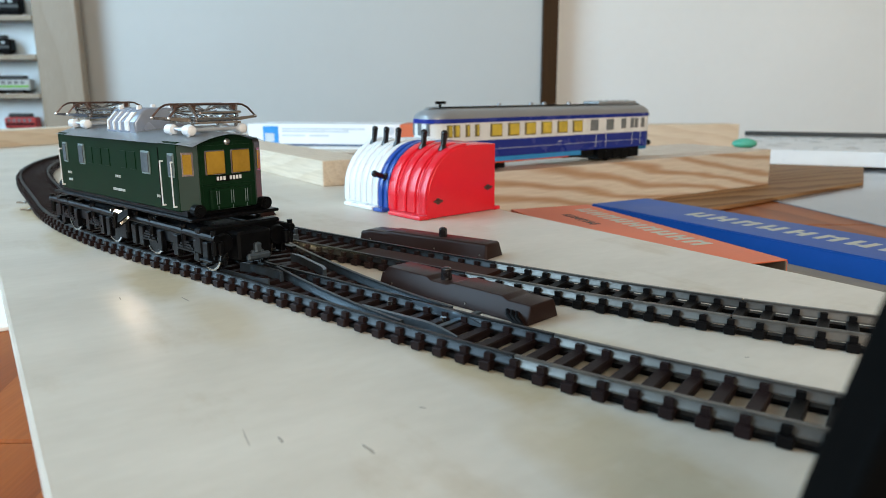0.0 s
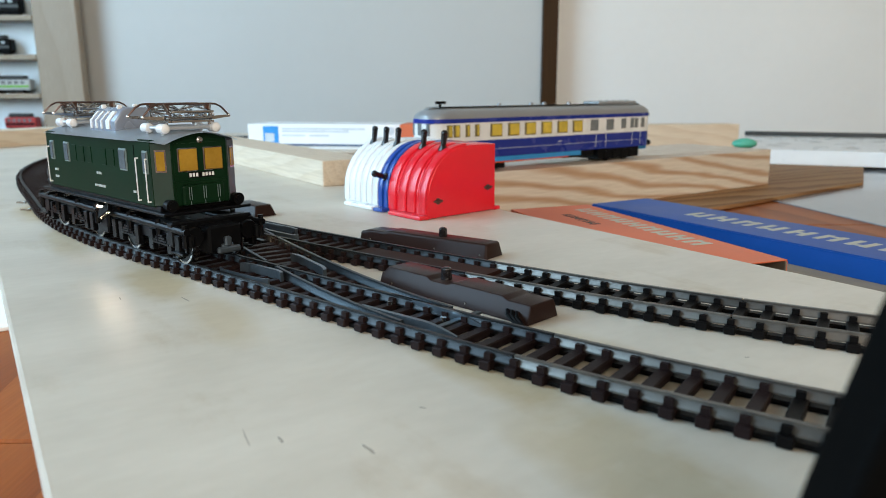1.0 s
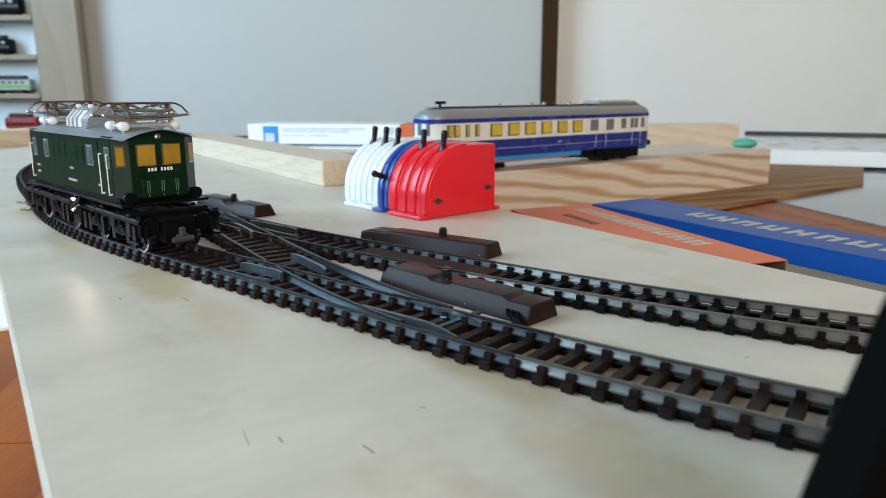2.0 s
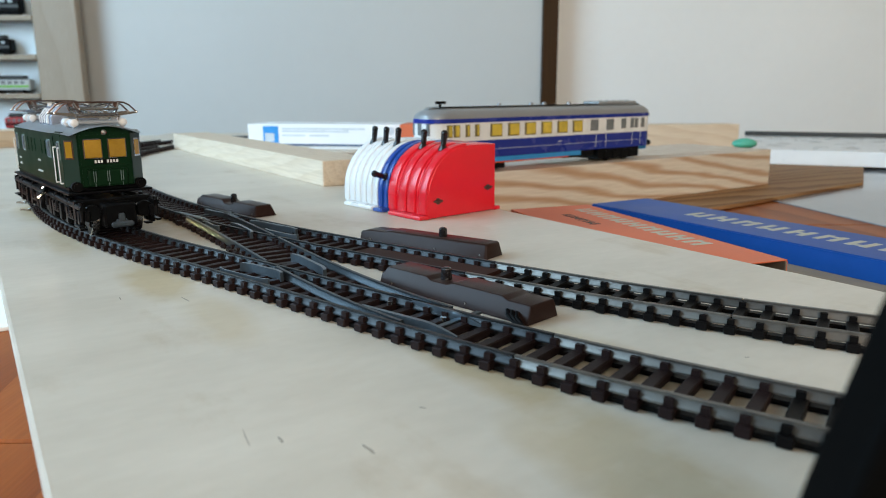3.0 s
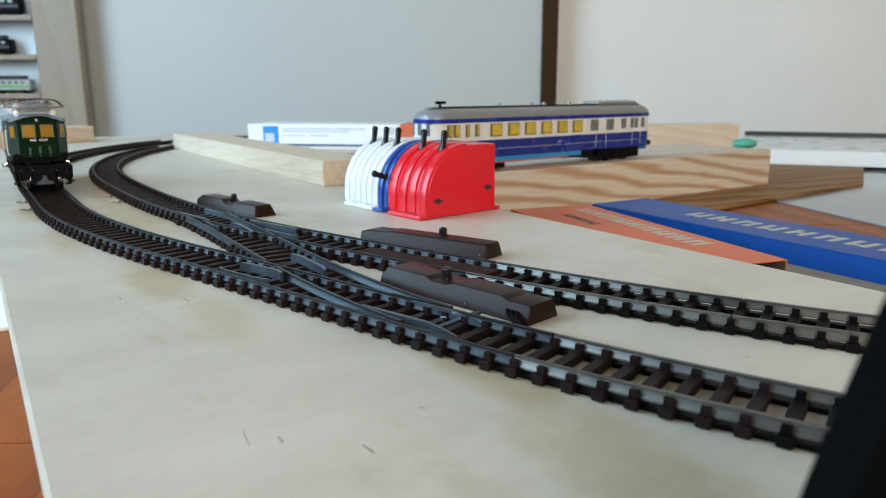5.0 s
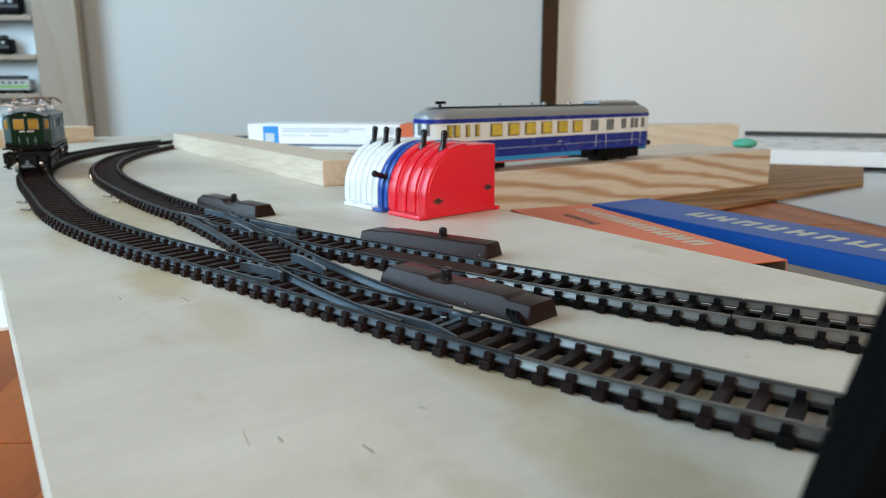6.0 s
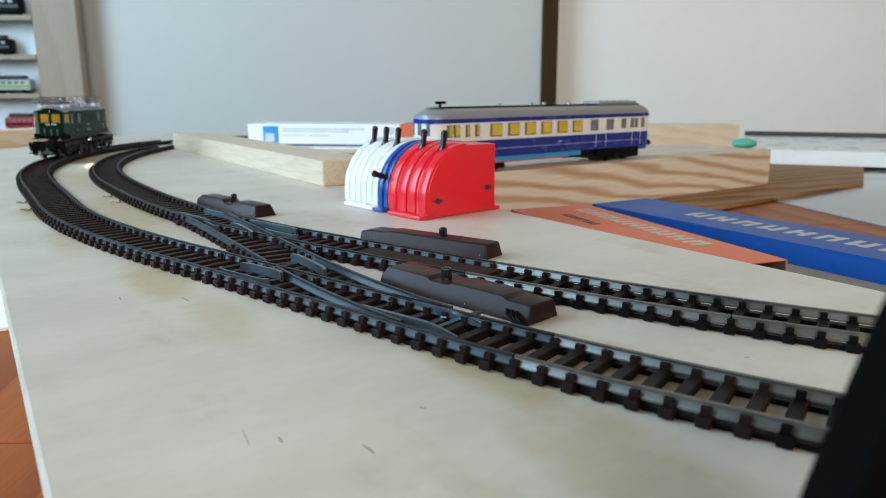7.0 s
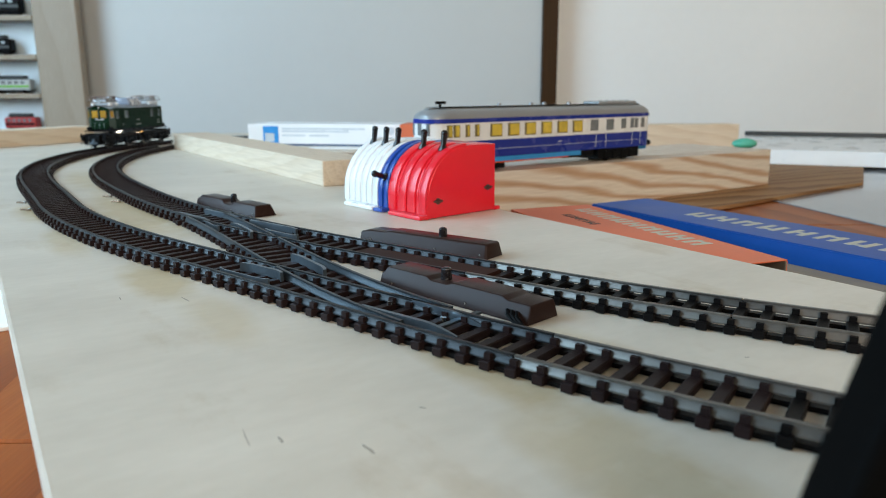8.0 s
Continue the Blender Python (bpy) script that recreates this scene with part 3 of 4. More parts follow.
# ---------------------------------------------------------------- switch boxes
def switch_box(label, m, units, mat, levers, unit=0.0125):
    """Desk switch: quarter-round front, flat top; levers: True stands up, False is thrown forward."""
    t = thing("switch_box", label, "switch box", m, "switch boxes")
    w = unit * units
    R, D, Hh = 0.026, 0.0455, 0.0345
    prof = [(D, 0.0003), (0.0, 0.0003), (0.0, Hh - R)]
    prof += [(R - R * math.cos(radians(a)), Hh - R + R * math.sin(radians(a))) for a in range(10, 91, 8)]
    prof += [(D, Hh)]
    part("housing", prism(bmesh.new(), prof, 0, w, "y", 0.0007, 3), mat, t, "", None, "angle")
    for k in range(units):
        y0 = k * unit
        ridge = [(R - (R + 0.0009) * math.cos(radians(a)), Hh - R + (R + 0.0009) * math.sin(radians(a))) for a in range(0, 91, 6)]
        ridge = [(-0.0009, 0.0024)] + ridge
        inner = [(R - (R - 0.001) * math.cos(radians(a)), Hh - R + (R - 0.001) * math.sin(radians(a))) for a in range(90, -1, -6)]
        inner = inner + [(0.001, 0.0024)]
        for a, b in ((0.0006, unit * 0.36), (unit * 0.58, unit - 0.0006)):
            part("rib", prism(bmesh.new(), ridge + inner, y0 + a, y0 + b, "y", 0.0003, 2), mat, t, "", None, "angle")
        slot = [(R - (R + 0.00035) * math.cos(radians(a)), Hh - R + (R + 0.00035) * math.sin(radians(a))) for a in range(6, 55, 6)]
        slot += [(R - (R - 0.001) * math.cos(radians(a)), Hh - R + (R - 0.001) * math.sin(radians(a))) for a in range(48, 5, -6)]
        part("slot", prism(bmesh.new(), slot, y0 + unit * 0.455, y0 + unit * 0.488, "y"), mat, t, "narrow raised lever guide")
        ang = 68 if levers[k] else 20
        tilt = 97 if levers[k] else 18
        bx, bz = R - R * math.cos(radians(ang)), Hh - R + R * math.sin(radians(ang))
        d = Vector((-math.cos(radians(tilt)), 0, math.sin(radians(tilt))))
        p = Vector((bx, y0 + unit * 0.47, bz))
        bm = rod(bmesh.new(), p - d * 0.001, p + d * 0.0078, 0.00125, 12, 0.0016)
        ball(bm, p + d * 0.0078, 0.00175, 12)
        rod(bm, p - d * 0.0008, p + d * 0.0016, 0.0026, 12, 0.0018)
        part("lever", bm, M_BLACK_SHINY, t, "black ball-ended lever")
    for a, b in ((0.0, w * 0.8),):
        part("foot", prism(bmesh.new(), [(-0.0052, a), (0.002, a), (0.002, b), (-0.0052, b)], 0.0001, 0.0021, "z", 0.0005), mat, t)
    return t


CTL = Matrix(((0.7600, -0.6499, 0, -0.0073), (0.6499, 0.7600, 0, 0.3421), (0, 0, 1, 0), (0, 0, 0, 1)))
red = switch_box("glossy red plastic twin switch box on the plywood", CTL, 2, M_RED, (True, True), 0.0157)
part("foot", prism(bmesh.new(), [(0.0445, 0.0), (0.049, 0.0), (0.049, 0.009), (0.0445, 0.009)], 0.0001, 0.0021, "z", 0.0005), M_RED, red)
for px, pz in ((0.0065, 0.0085), (0.0400, 0.0125)):
    bm = rod(bmesh.new(), (px, 0.0008, pz), (px, -0.0002, pz), 0.0016, 12)
    box(bm, px - 0.0028, px + 0.0028, -0.0006, 0.0, pz - 0.0006, pz + 0.0006, 0.0002)
    part("contact", bm, M_BRONZE, red, "brass plug contact")
switch_box("dark blue plastic single switch box with lever thrown", CTL @ pose(0.0008, 0.0318, 0), 1, M_BLUE, (False,), 0.0095)
switch_box("white plastic triple switch box on the plywood", CTL @ pose(0.0015, 0.0417, 0), 3, M_WHITE, (True, True, True), 0.0108)


# ---------------------------------------------------------------- locomotive
def locomotive():
    """Length along x (+x is the end that looks back), rails' top at ZR."""
    t = thing("locomotive", "dark green model electric locomotive with silver roof and two pantographs", "locomotive")
    HL, W = 0.0510, 0.0151
    ZB, ZE = 0.0235, 0.0446
    plan = [(HL, 0.0098), (HL - 0.0045, W), (-HL + 0.0045, W), (-HL, 0.0098), (-HL, -0.0098), (-HL + 0.0045, -W), (HL - 0.0045, -W), (HL, -0.0098)]
    body = part("body", prism(bmesh.new(), plan, ZB, ZE + 0.001, "z", 0.0004, 1), M_GREEN, t)
    # roof: arched across, drooping over both ends
    bm = bmesh.new()
    rows = []
    nx, ny = 30, 14
    for i in range(nx + 1):
        x = -HL - 0.0028 + (2 * HL + 0.0056) * i / nx
        end = max(0.0, abs(x) - (HL - 0.006)) / 0.0088
        half = (W + 0.0017) if abs(x) < HL - 0.013 else (W + 0.0004)
        half -= 0.0022 * end * end
        row = []
        for j in range(ny + 1):
            v = -1 + 2 * j / ny
            crown = 0.0030 * (1 - abs(v) ** 2.0) * (1 - 0.10 * end * end) - 0.0007 * end * end * abs(v)
            row.append(bm.verts.new((x, v * half, ZE + 0.0004 + crown)))
        rows.append(row)
    for a, b in zip(rows, rows[1:]):
        for j in range(ny):
            bm.faces.new((a[j], b[j], b[j + 1], a[j + 1]))
    bmesh.ops.solidify(bm, geom=bm.faces[:], thickness=0.0007)
    bmesh.ops.recalc_face_normals(bm, faces=bm.faces[:])
    roof = part("roof", bm, M_ROOF, t, "silver-grey arched roof", None, True)
    # gable infill under the arched roof ends
    for s in (1, -1):
        pts = [(0.0098 * math.cos(a), ZE - 0.0005 + 0.0034 * math.sin(a)) for a in [math.pi * k / 12 for k in range(13)]]
        bm = prism(bmesh.new(), pts, s * (HL - 0.0012), s * (HL - 0.0002), "x")
        part("gable", bm, M_GREEN, t)
    # vent hood with sloped flanks and bent white louvres
    def flank(z):
        """Half width of the hood at a height over the eaves."""
        return 0.0100 if z < 0.0060 else 0.0100 - (z - 0.0060) * 0.75
    pts = [(-0.0100, 0.0016), (-0.0100, 0.0060), (-0.0068, 0.0100), (-0.0052, 0.0107), (0.0052, 0.0107), (0.0068, 0.0100), (0.0100, 0.0060), (0.0100, 0.0016)]
    hood = part("roof_hood", prism(bmesh.new(), [(y, ZE + z) for y, z in pts], -0.0135, 0.0095, "x", 0.0008, 3), M_HOOD, t, "shiny silver vent hood", None, "angle")
    for s in (1, -1):
        for k, wide in enumerate((0.0011, 0.0011, 0.0011, 0.0030)):
            x = -0.0118 + k * 0.0047
            bm = bmesh.new()
            lean = 0.0016 if k < 3 else 0.0008
            for z0, z1, d0, d1 in ((0.0030, 0.0060, 0.0, 0.0), (0.0060, 0.0094, 0.0, lean)):
                vs = []
                for z, d in ((z0, d0), (z1, d1)):
                    for out in (-0.0002, 0.0004):
                        for w in (0.0, wide):
                            vs.append(bm.verts.new((x + d + w, s * (flank(z) + out), ZE + z)))
                for f in ((0, 1, 3, 2), (4, 5, 7, 6), (0, 1, 5, 4), (2, 3, 7, 6), (0, 2, 6, 4), (1, 3, 7, 5)):
                    bm.faces.new([vs[i] for i in f])
            bmesh.ops.recalc_face_normals(bm, faces=bm.faces[:])
            part("louvre", bm, M_INSULATOR, hood, "bent white louvre")
        for x in (-0.0085, 0.0054):
            part("stud", boxed(x - 0.0008, x + 0.0008, s * 0.0060 - 0.0008, s * 0.0060 + 0.0008, ZE + 0.0100, ZE + 0.0117, 0.0003), M_INSULATOR, hood)

    # pantographs
    for s in (1, -1):
        cx = s * 0.0392
        zb, zt = ZE + 0.0062, ZE + 0.0123
        bm = bmesh.new()
        for q in (1, -1):
            box(bm, cx - 0.0082, cx + 0.0082, q * 0.0078 - 0.0004, q * 0.0078 + 0.0004, zb, zb + 0.0006)
            box(bm, cx + q * 0.0076 - 0.0007, cx + q * 0.0076 + 0.0007, -0.0072, 0.0072, zb + 0.0001, zb + 0.0007)
        p = part("pantograph", bm, M_STEEL, t, "folded wire pantograph")
        for e in (1, -1):
            bx = cx + e * 0.0055
            bm = bmesh.new()
            pts = [(bx, y, z) for y, z in ((-0.0155, zt - 0.0040), (-0.0128, zt - 0.0012), (-0.0108, zt - 0.0002), (-0.0092, zt),
                                           (0.0092, zt), (0.0108, zt - 0.0002), (0.0128, zt - 0.0012), (0.0155, zt - 0.0040))]
            for a, b in zip(pts, pts[1:]):
                rod(bm, a, b, 0.00034, 8)
            part("collector_bow", bm, M_BRONZE, p, "bronze collector bow")
            for q in (1, -1):
                # flat sheet horn from the bow's tip back to the base frame
                bm = bmesh.new()
                prism(bm, [(q * 0.0155, zt - 0.0038), (q * 0.0155, zt - 0.0046), (q * 0.0080, zb + 0.0006), (q * 0.0074, zb + 0.0018)],
                      bx - 0.0002, bx + 0.0002, "x")
                part("horn_plate", bm, M_STEEL, p)
                part("knuckle", ball(bmesh.new(), (bx, q * 0.0155, zt - 0.0041), 0.0006, 8), M_STEEL, p)
                for a, b, r in (((cx + e * 0.0076, q * 0.0064, zb + 0.0012), (cx - e * 0.0098, q * 0.0070, zb + 0.0036), 0.00042),
                                ((cx - e * 0.0098, q * 0.0070, zb + 0.0036), (bx, q * 0.0060, zt - 0.0004), 0.00034),
                                ((cx + e * 0.0076, q * 0.0064, zb + 0.0012), (bx, q * 0.0085, zt - 0.0002), 0.00050),
                                ((bx, q * 0.0060, zt), (cx - e * 0.0020, -q * 0.0015, zb + 0.0036), 0.00030),
                                ((cx - e * 0.0098, q * 0.0070, zb + 0.0036), (cx, q * 0.0020, zb + 0.0022), 0.00030)):
                    part("arm", rod(bmesh.new(), a, b, r, 6), M_STEEL, p)
                part("knuckle", boxed(bx - 0.0007, bx + 0.0007, q * 0.0072 - 0.0007, q * 0.0072 + 0.0007, zt - 0.0018, zt - 0.0002, 0.0002), M_BRONZE, p)
            part("cross_bar", rod(bmesh.new(), (cx - e * 0.0098, -0.0072, zb + 0.0036), (cx - e * 0.0098, 0.0072, zb + 0.0036), 0.0004, 6), M_STEEL, p)
            part("cross_bar", rod(bmesh.new(), (cx + e * 0.0076, -0.0075, zb + 0.0014), (cx + e * 0.0076, 0.0075, zb + 0.0014), 0.0006, 8), M_STEEL, p)
            part("spring", rod(bmesh.new(), (cx - 0.006, e * 0.0030, zb + 0.0018), (cx + 0.006, e * 0.0030, zb + 0.0018), 0.0009, 10), M_STEEL, p)
            # white carrier bar that ties the two insulators
            part("carrier_bar", rod(bmesh.new(), (cx + e * 0.0057, -0.0090, ZE + 0.0044), (cx + e * 0.0057, 0.0090, ZE + 0.0044), 0.0007, 8), M_ROOF, p)
            for q in (1, -1):
                ix, iz = cx + e * 0.0057, ZE + 0.0043
                bm = rod(bmesh.new(), (ix - 0.0017, q * 0.0092, iz), (ix + 0.0017, q * 0.0092, iz), 0.00165, 14)
                for d in (1, -1):
                    ball(bm, (ix + d * 0.0017, q * 0.0092, iz), 0.00165, 14, (0.7, 1, 1))
                rod(bm, (ix, q * 0.0092, ZE + 0.0008), (ix, q * 0.0092, iz - 0.0010), 0.0006, 8)
                part("insulator", bm, M_INSULATOR, p, "white capsule insulator")
        for q in (1, -1):
            part("carrier_bar", rod(bmesh.new(), (cx - 0.0055, q * 0.0092, ZE + 0.0045), (cx + 0.0055, q * 0.0092, ZE + 0.0045), 0.0006, 8), M_ROOF, p)
            for e in (1, -1):
                part("post", rod(bmesh.new(), (cx + e * 0.0057, q * 0.0078, ZE + 0.0052), (cx + e * 0.0057, q * 0.0078, zb + 0.0002), 0.0006, 8), M_STEEL, p)

    # end faces
    for s in (1, -1):
        f = part("cab_front", boxed(s * HL - 0.0002, s * HL + 0.0002, -0.0093, 0.0093, ZB + 0.0004, ZE - 0.0003), M_GREEN, t)
        for y in (-0.0046, 0.0046):
            bm = boxed(-0.0003, 0.0004, y - 0.0036, y + 0.0036, 0.0348, 0.0428, 0.0003)
            w = part("window", bm, M_STEEL, t, "amber cab window in a thin frame", pose(s * (HL + 0.0002), 0, 0))
            part("pane", boxed(0.0003 if s > 0 else -0.0009, 0.0009 if s > 0 else -0.0003, y - 0.0032, y + 0.0032, 0.0352, 0.0424, 0.0003), M_YELLOW_WIN, w)
        xa, xb = sorted((s * HL, s * (HL + 0.0016)))
        d = part("end_door", boxed(xa, xb, -0.0078, 0.0078, ZB + 0.0002, ZB + 0.0072, 0.0009, 2), M_GREEN, t)
        part("waist_bead", rod(bmesh.new(), (s * (HL + 0.0001), -0.0097, ZB + 0.0085), (s * (HL + 0.0001), 0.0097, ZB + 0.0085), 0.00030, 6), M_GREEN, t)
        for y in (-0.0052, 0.0, 0.0052):
            bm = bmesh.new()
            for dy in (-0.0004, 0.0004):
                rod(bm, (s * (HL + 0.0018), y + dy, ZB + 0.0022), (s * (HL + 0.0018), y + dy, ZB + 0.0064), 0.00014, 6)
            rod(bm, (s * (HL + 0.0018), y, ZB + 0.0004), (s * (HL + 0.0018), y, ZB + 0.0016), 0.00014, 6)
            part("rail", bm, M_GREY_PANEL, d)
        bm = ball(bmesh.new(), (s * (HL + 0.0004), 0, 0.0452), 0.0012, 12, (0.6, 1, 1))
        part("top_lamp", bm, M_STEEL, t)
        # running number as bars
        n = part("number_plate", boxed(s * HL, s * (HL + 0.00035), -0.0047, 0.0047, 0.0327, 0.0346) if s > 0 else boxed(-HL - 0.00035, -HL, -0.0047, 0.0047, 0.0327, 0.0346), M_BLACK, t)
        for k in range(8):
            if k != 4:
                y = 0.0041 - k * 0.00117
                x0, x1 = sorted((s * (HL + 0.0003), s * (HL + 0.0006)))
                part("character_bar", boxed(x0, x1, y - 0.00036, y + 0.00036, 0.0331, 0.0343), M_INSULATOR, n)
        # lamps on the footplate
        for y in (-0.0122, 0.0122):
            bm = rod(bmesh.new(), (s * (HL - 0.0005), y, 0.0243), (s * (HL + 0.0026), y, 0.0243), 0.0019, 14, 0.0021)
            lamp = part("headlamp", bm, M_BLACK, t, "round black headlamp")
            part("lens", rod(bmesh.new(), (s * (HL + 0.0025), y, 0.0243), (s * (HL + 0.0030), y, 0.0243), 0.0013, 14), M_FRAME, lamp)
        # slanted cab corners with a window each
        for q in (1, -1):
            a = Vector((s * HL, q * 0.0098, 0))
            b = Vector((s * (HL - 0.0045), q * W, 0))
            u = (b - a).normalized()
            o = Vector((u.y, -u.x, 0))
            if o.dot(Vector((s, q, 0))) < 0:
                o = -o
            def quad(u0, u1, z0, z1, out, thick):
                bm = bmesh.new()
                ps = [a + u * u0 + o * out, a + u * u1 + o * out, a + u * u1 + o * (out + thick), a + u * u0 + o * (out + thick)]
                return prism(bm, [(p.x, p.y) for p in ps], z0, z1, "z")
            L = (b - a).length
            c = part("cab_corner", quad(0.0004, L - 0.0003, ZB + 0.0006, ZE - 0.0002, 0.0, 0.0003), M_GREEN_GLOSS, t, "glossy green slanted cab corner")
            w = part("window", quad(L * 0.26, L * 0.78, 0.0350, 0.0424, 0.0003, 0.0003), M_STEEL, t)
            part("pane", quad(L * 0.33, L * 0.71, 0.0356, 0.0418, 0.0005, 0.0003), M_YELLOW_WIN, w)

    # long sides
    for q in (1, -1):
        def wall(x0, x1, z0, z1, depth=0.0004):
            y0, y1 = sorted((q * (W - 0.0001), q * (W + depth)))
            return boxed(x0, x1, y0, y1, z0, z1, 0.0001)
        for x, w2, pale in ((0.0432, 0.0014, True), (0.0262, 0.0024, True), (-0.0250, 0.0020, True), (-0.0405, 0.0014, True)):
            f = part("window", wall(x - w2 - 0.0004, x + w2 + 0.0004, 0.0344, 0.0420, 0.0004), M_GREY_PANEL, t)
            part("pane", wall(x - w2, x + w2, 0.0350, 0.0414, 0.0007), M_PALE_WIN, f)
        for x in (0.0165, 0.0095, -0.0035, -0.0105, -0.0180):
            g = part("grille", wall(x - 0.0022, x + 0.0022, 0.0352, 0.0412, 0.00022), M_GREEN, t)
        for x in (HL - 0.0064, HL - 0.0135, -HL + 0.0064) if q < 0 else ():
            bm = rod(bmesh.new(), (x, q * (W + 0.0010), 0.0250), (x, q * (W + 0.0010), 0.0395), 0.00021, 8)
            for z in (0.0252, 0.0393):
                rod(bm, (x, q * W, z), (x, q * (W + 0.0010), z), 0.0003, 6)
            part("handrail", bm, M_INSULATOR, t, "white handrail")
        for x, z, n, w1 in ((0.0045, 0.0315, 3, 0.0012), (0.0045, 0.0268, 7, 0.0011), (-0.0380, 0.0300, 3, 0.0010), (-0.0380, 0.0272, 3, 0.0010), (0.0335, 0.0272, 2, 0.0010)):
            for k in range(n):
                part("marking_bar", wall(x + (k - n / 2) * w1 * 1.25, x + (k - n / 2) * w1 * 1.25 + w1 * 0.7, z, z + 0.0009, 0.0003), M_MARK, t)
        part("door_seam", wall(HL - 0.0162, HL - 0.0160, ZB + 0.001, ZE - 0.001, 0.00025), M_BLACK, t)

    # underframe: a solder rim, footplate, bogies, wheels, rods
    part("footplate", boxed(-HL - 0.0040, HL + 0.0040, -0.0161, 0.0161, 0.0212, 0.0222, 0.0003), M_FRAME, t)
    part("sole_bar", boxed(-HL + 0.001, HL - 0.001, -0.0146, 0.0146, 0.0222, 0.0240, 0.0002), M_FRAME, t)
    for s in (1, -1):
        cx = s * 0.0345
        b = part("bogie", boxed(cx - 0.0300, cx + 0.0300, -0.0062, 0.0062, 0.0085, 0.0180, 0.0008), M_FRAME, t)
        for q in (1, -1):
            y0, y1 = sorted((q * 0.0112, q * 0.0132))
            bm = boxed(cx - 0.0305, cx + 0.0305, y0, y1, 0.0118, 0.0162, 0.0005)
            box(bm, cx - 0.0270, cx + 0.0270, *sorted((q * 0.0060, q * 0.0120)), 0.0140, 0.0158)
            for dx in (-0.024, -0.0185, -0.0055, 0.0055, 0.0185, 0.024):
                box(bm, cx + dx - 0.0017, cx + dx + 0.0017, *sorted((q * 0.0125, q * 0.0144)), 0.0085, 0.0155, 0.0003)
            for dx in (-0.0125, 0.0125):
                for k in range(4):
                    w3 = 0.0058 - 0.0012 * k
                    box(bm, cx + dx - w3, cx + dx + w3, *sorted((q * 0.0128, q * 0.0146)), 0.0112 + k * 0.0009, 0.0118 + k * 0.0009)
            for dx in (-0.029, -0.011, 0.011, 0.029):
                rod(bm, (cx + dx, q * 0.0140, 0.0120), (cx + dx, q * 0.0140, 0.0195), 0.0009, 8)
            part("side_frame", bm, M_FRAME, b)
            rb = rod(bmesh.new(), (cx - 0.0305, q * 0.0138, 0.0175), (cx + 0.0305, q * 0.0138, 0.0172), 0.0012, 10)
            part("air_pipe", rb, M_FRAME, b)
            part("step", boxed(cx + s * 0.026 - 0.004, cx + s * 0.026 + 0.004, *sorted((q * 0.0135, q * 0.0156)), 0.0096, 0.0104, 0.0002), M_FRAME, b)
            for dx in (-0.0185, 0.0185):
                R = 0.0066 if abs(dx) > 0.001 else 0.005
                bm = rod(bmesh.new(), (cx + dx, q * 0.0070, ZR + R), (cx + dx, q * 0.0094, ZR + R), R, 28)
                w = part("wheel", bm, M_FRAME, b)
                tb = bmesh.new()
                n = 28
                rings = []
                for rr, yy in ((R + 0.0001, 0.0069), (R + 0.0001, 0.0096), (R - 0.0006, 0.0097), (R - 0.0006, 0.0069)):
                    rings.append([tb.verts.new((cx + dx + rr * math.cos(2 * math.pi * k / n), q * yy, ZR + R + rr * math.sin(2 * math.pi * k / n))) for k in range(n)])
                for r0, r1 in zip(rings, rings[1:] + rings[:1]):
                    for k in range(n):
                        tb.faces.new((r0[k], r0[(k + 1) % n], r1[(k + 1) % n], r1[k]))
                bmesh.ops.recalc_face_normals(tb, faces=tb.faces[:])
                part("tyre", tb, M_STEEL, w, "bright wheel tyre")
            sb = boxed(cx - 0.004, cx + 0.004, *sorted((q * 0.0098, q * 0.0108)), 0.0085, 0.0108, 0.0003)
            part("brake_gear", sb, M_FRAME, b)
        # buffer beam, buffers, coupler
        ex = s * (HL + 0.0062)
        beam = part("buffer_beam", boxed(min(ex, ex - s * 0.004), max(ex, ex - s * 0.004), -0.0148, 0.0148, 0.0112, 0.0195, 0.0006), M_FRAME, t)
        part("bogie_nose", boxed(min(ex, ex - s * 0.012), max(ex, ex - s * 0.012), -0.0100, 0.0100, 0.0075, 0.0150, 0.001), M_FRAME, beam)
        for q in (1, -1):
            bm = rod(bmesh.new(), (ex, q * 0.0099, 0.0148), (ex + s * 0.0045, q * 0.0099, 0.0148), 0.0016, 12)
            rod(bm, (ex + s * 0.0045, q * 0.0099, 0.0148), (ex + s * 0.0054, q * 0.0099, 0.0148), 0.0034, 20, 0.0030)
            part("buffer", bm, M_FRAME, beam, "round black buffer")
            part("foot_step", boxed(min(ex - s * 0.003, ex + s * 0.001), max(ex - s * 0.003, ex + s * 0.001), *sorted((q * 0.0112, q * 0.0140)), 0.0075, 0.0083, 0.0002), M_FRAME, beam)
        bm = boxed(min(ex, ex + s * 0.0085), max(ex, ex + s * 0.0085), -0.0022, 0.0022, 0.0098, 0.0118, 0.0004)
        box(bm, min(ex + s * 0.0075, ex + s * 0.0095), max(ex + s * 0.0075, ex + s * 0.0095), -0.0042, 0.0042, 0.0088, 0.0110, 0.0006)
        box(bm, min(ex + s * 0.0070, ex + s * 0.0090), max(ex + s * 0.0070, ex + s * 0.0090), -0.0012, 0.0012, 0.0108, 0.0142, 0.0005)
        part("coupler", bm, M_BLADE, beam, "grey metal loop coupler")
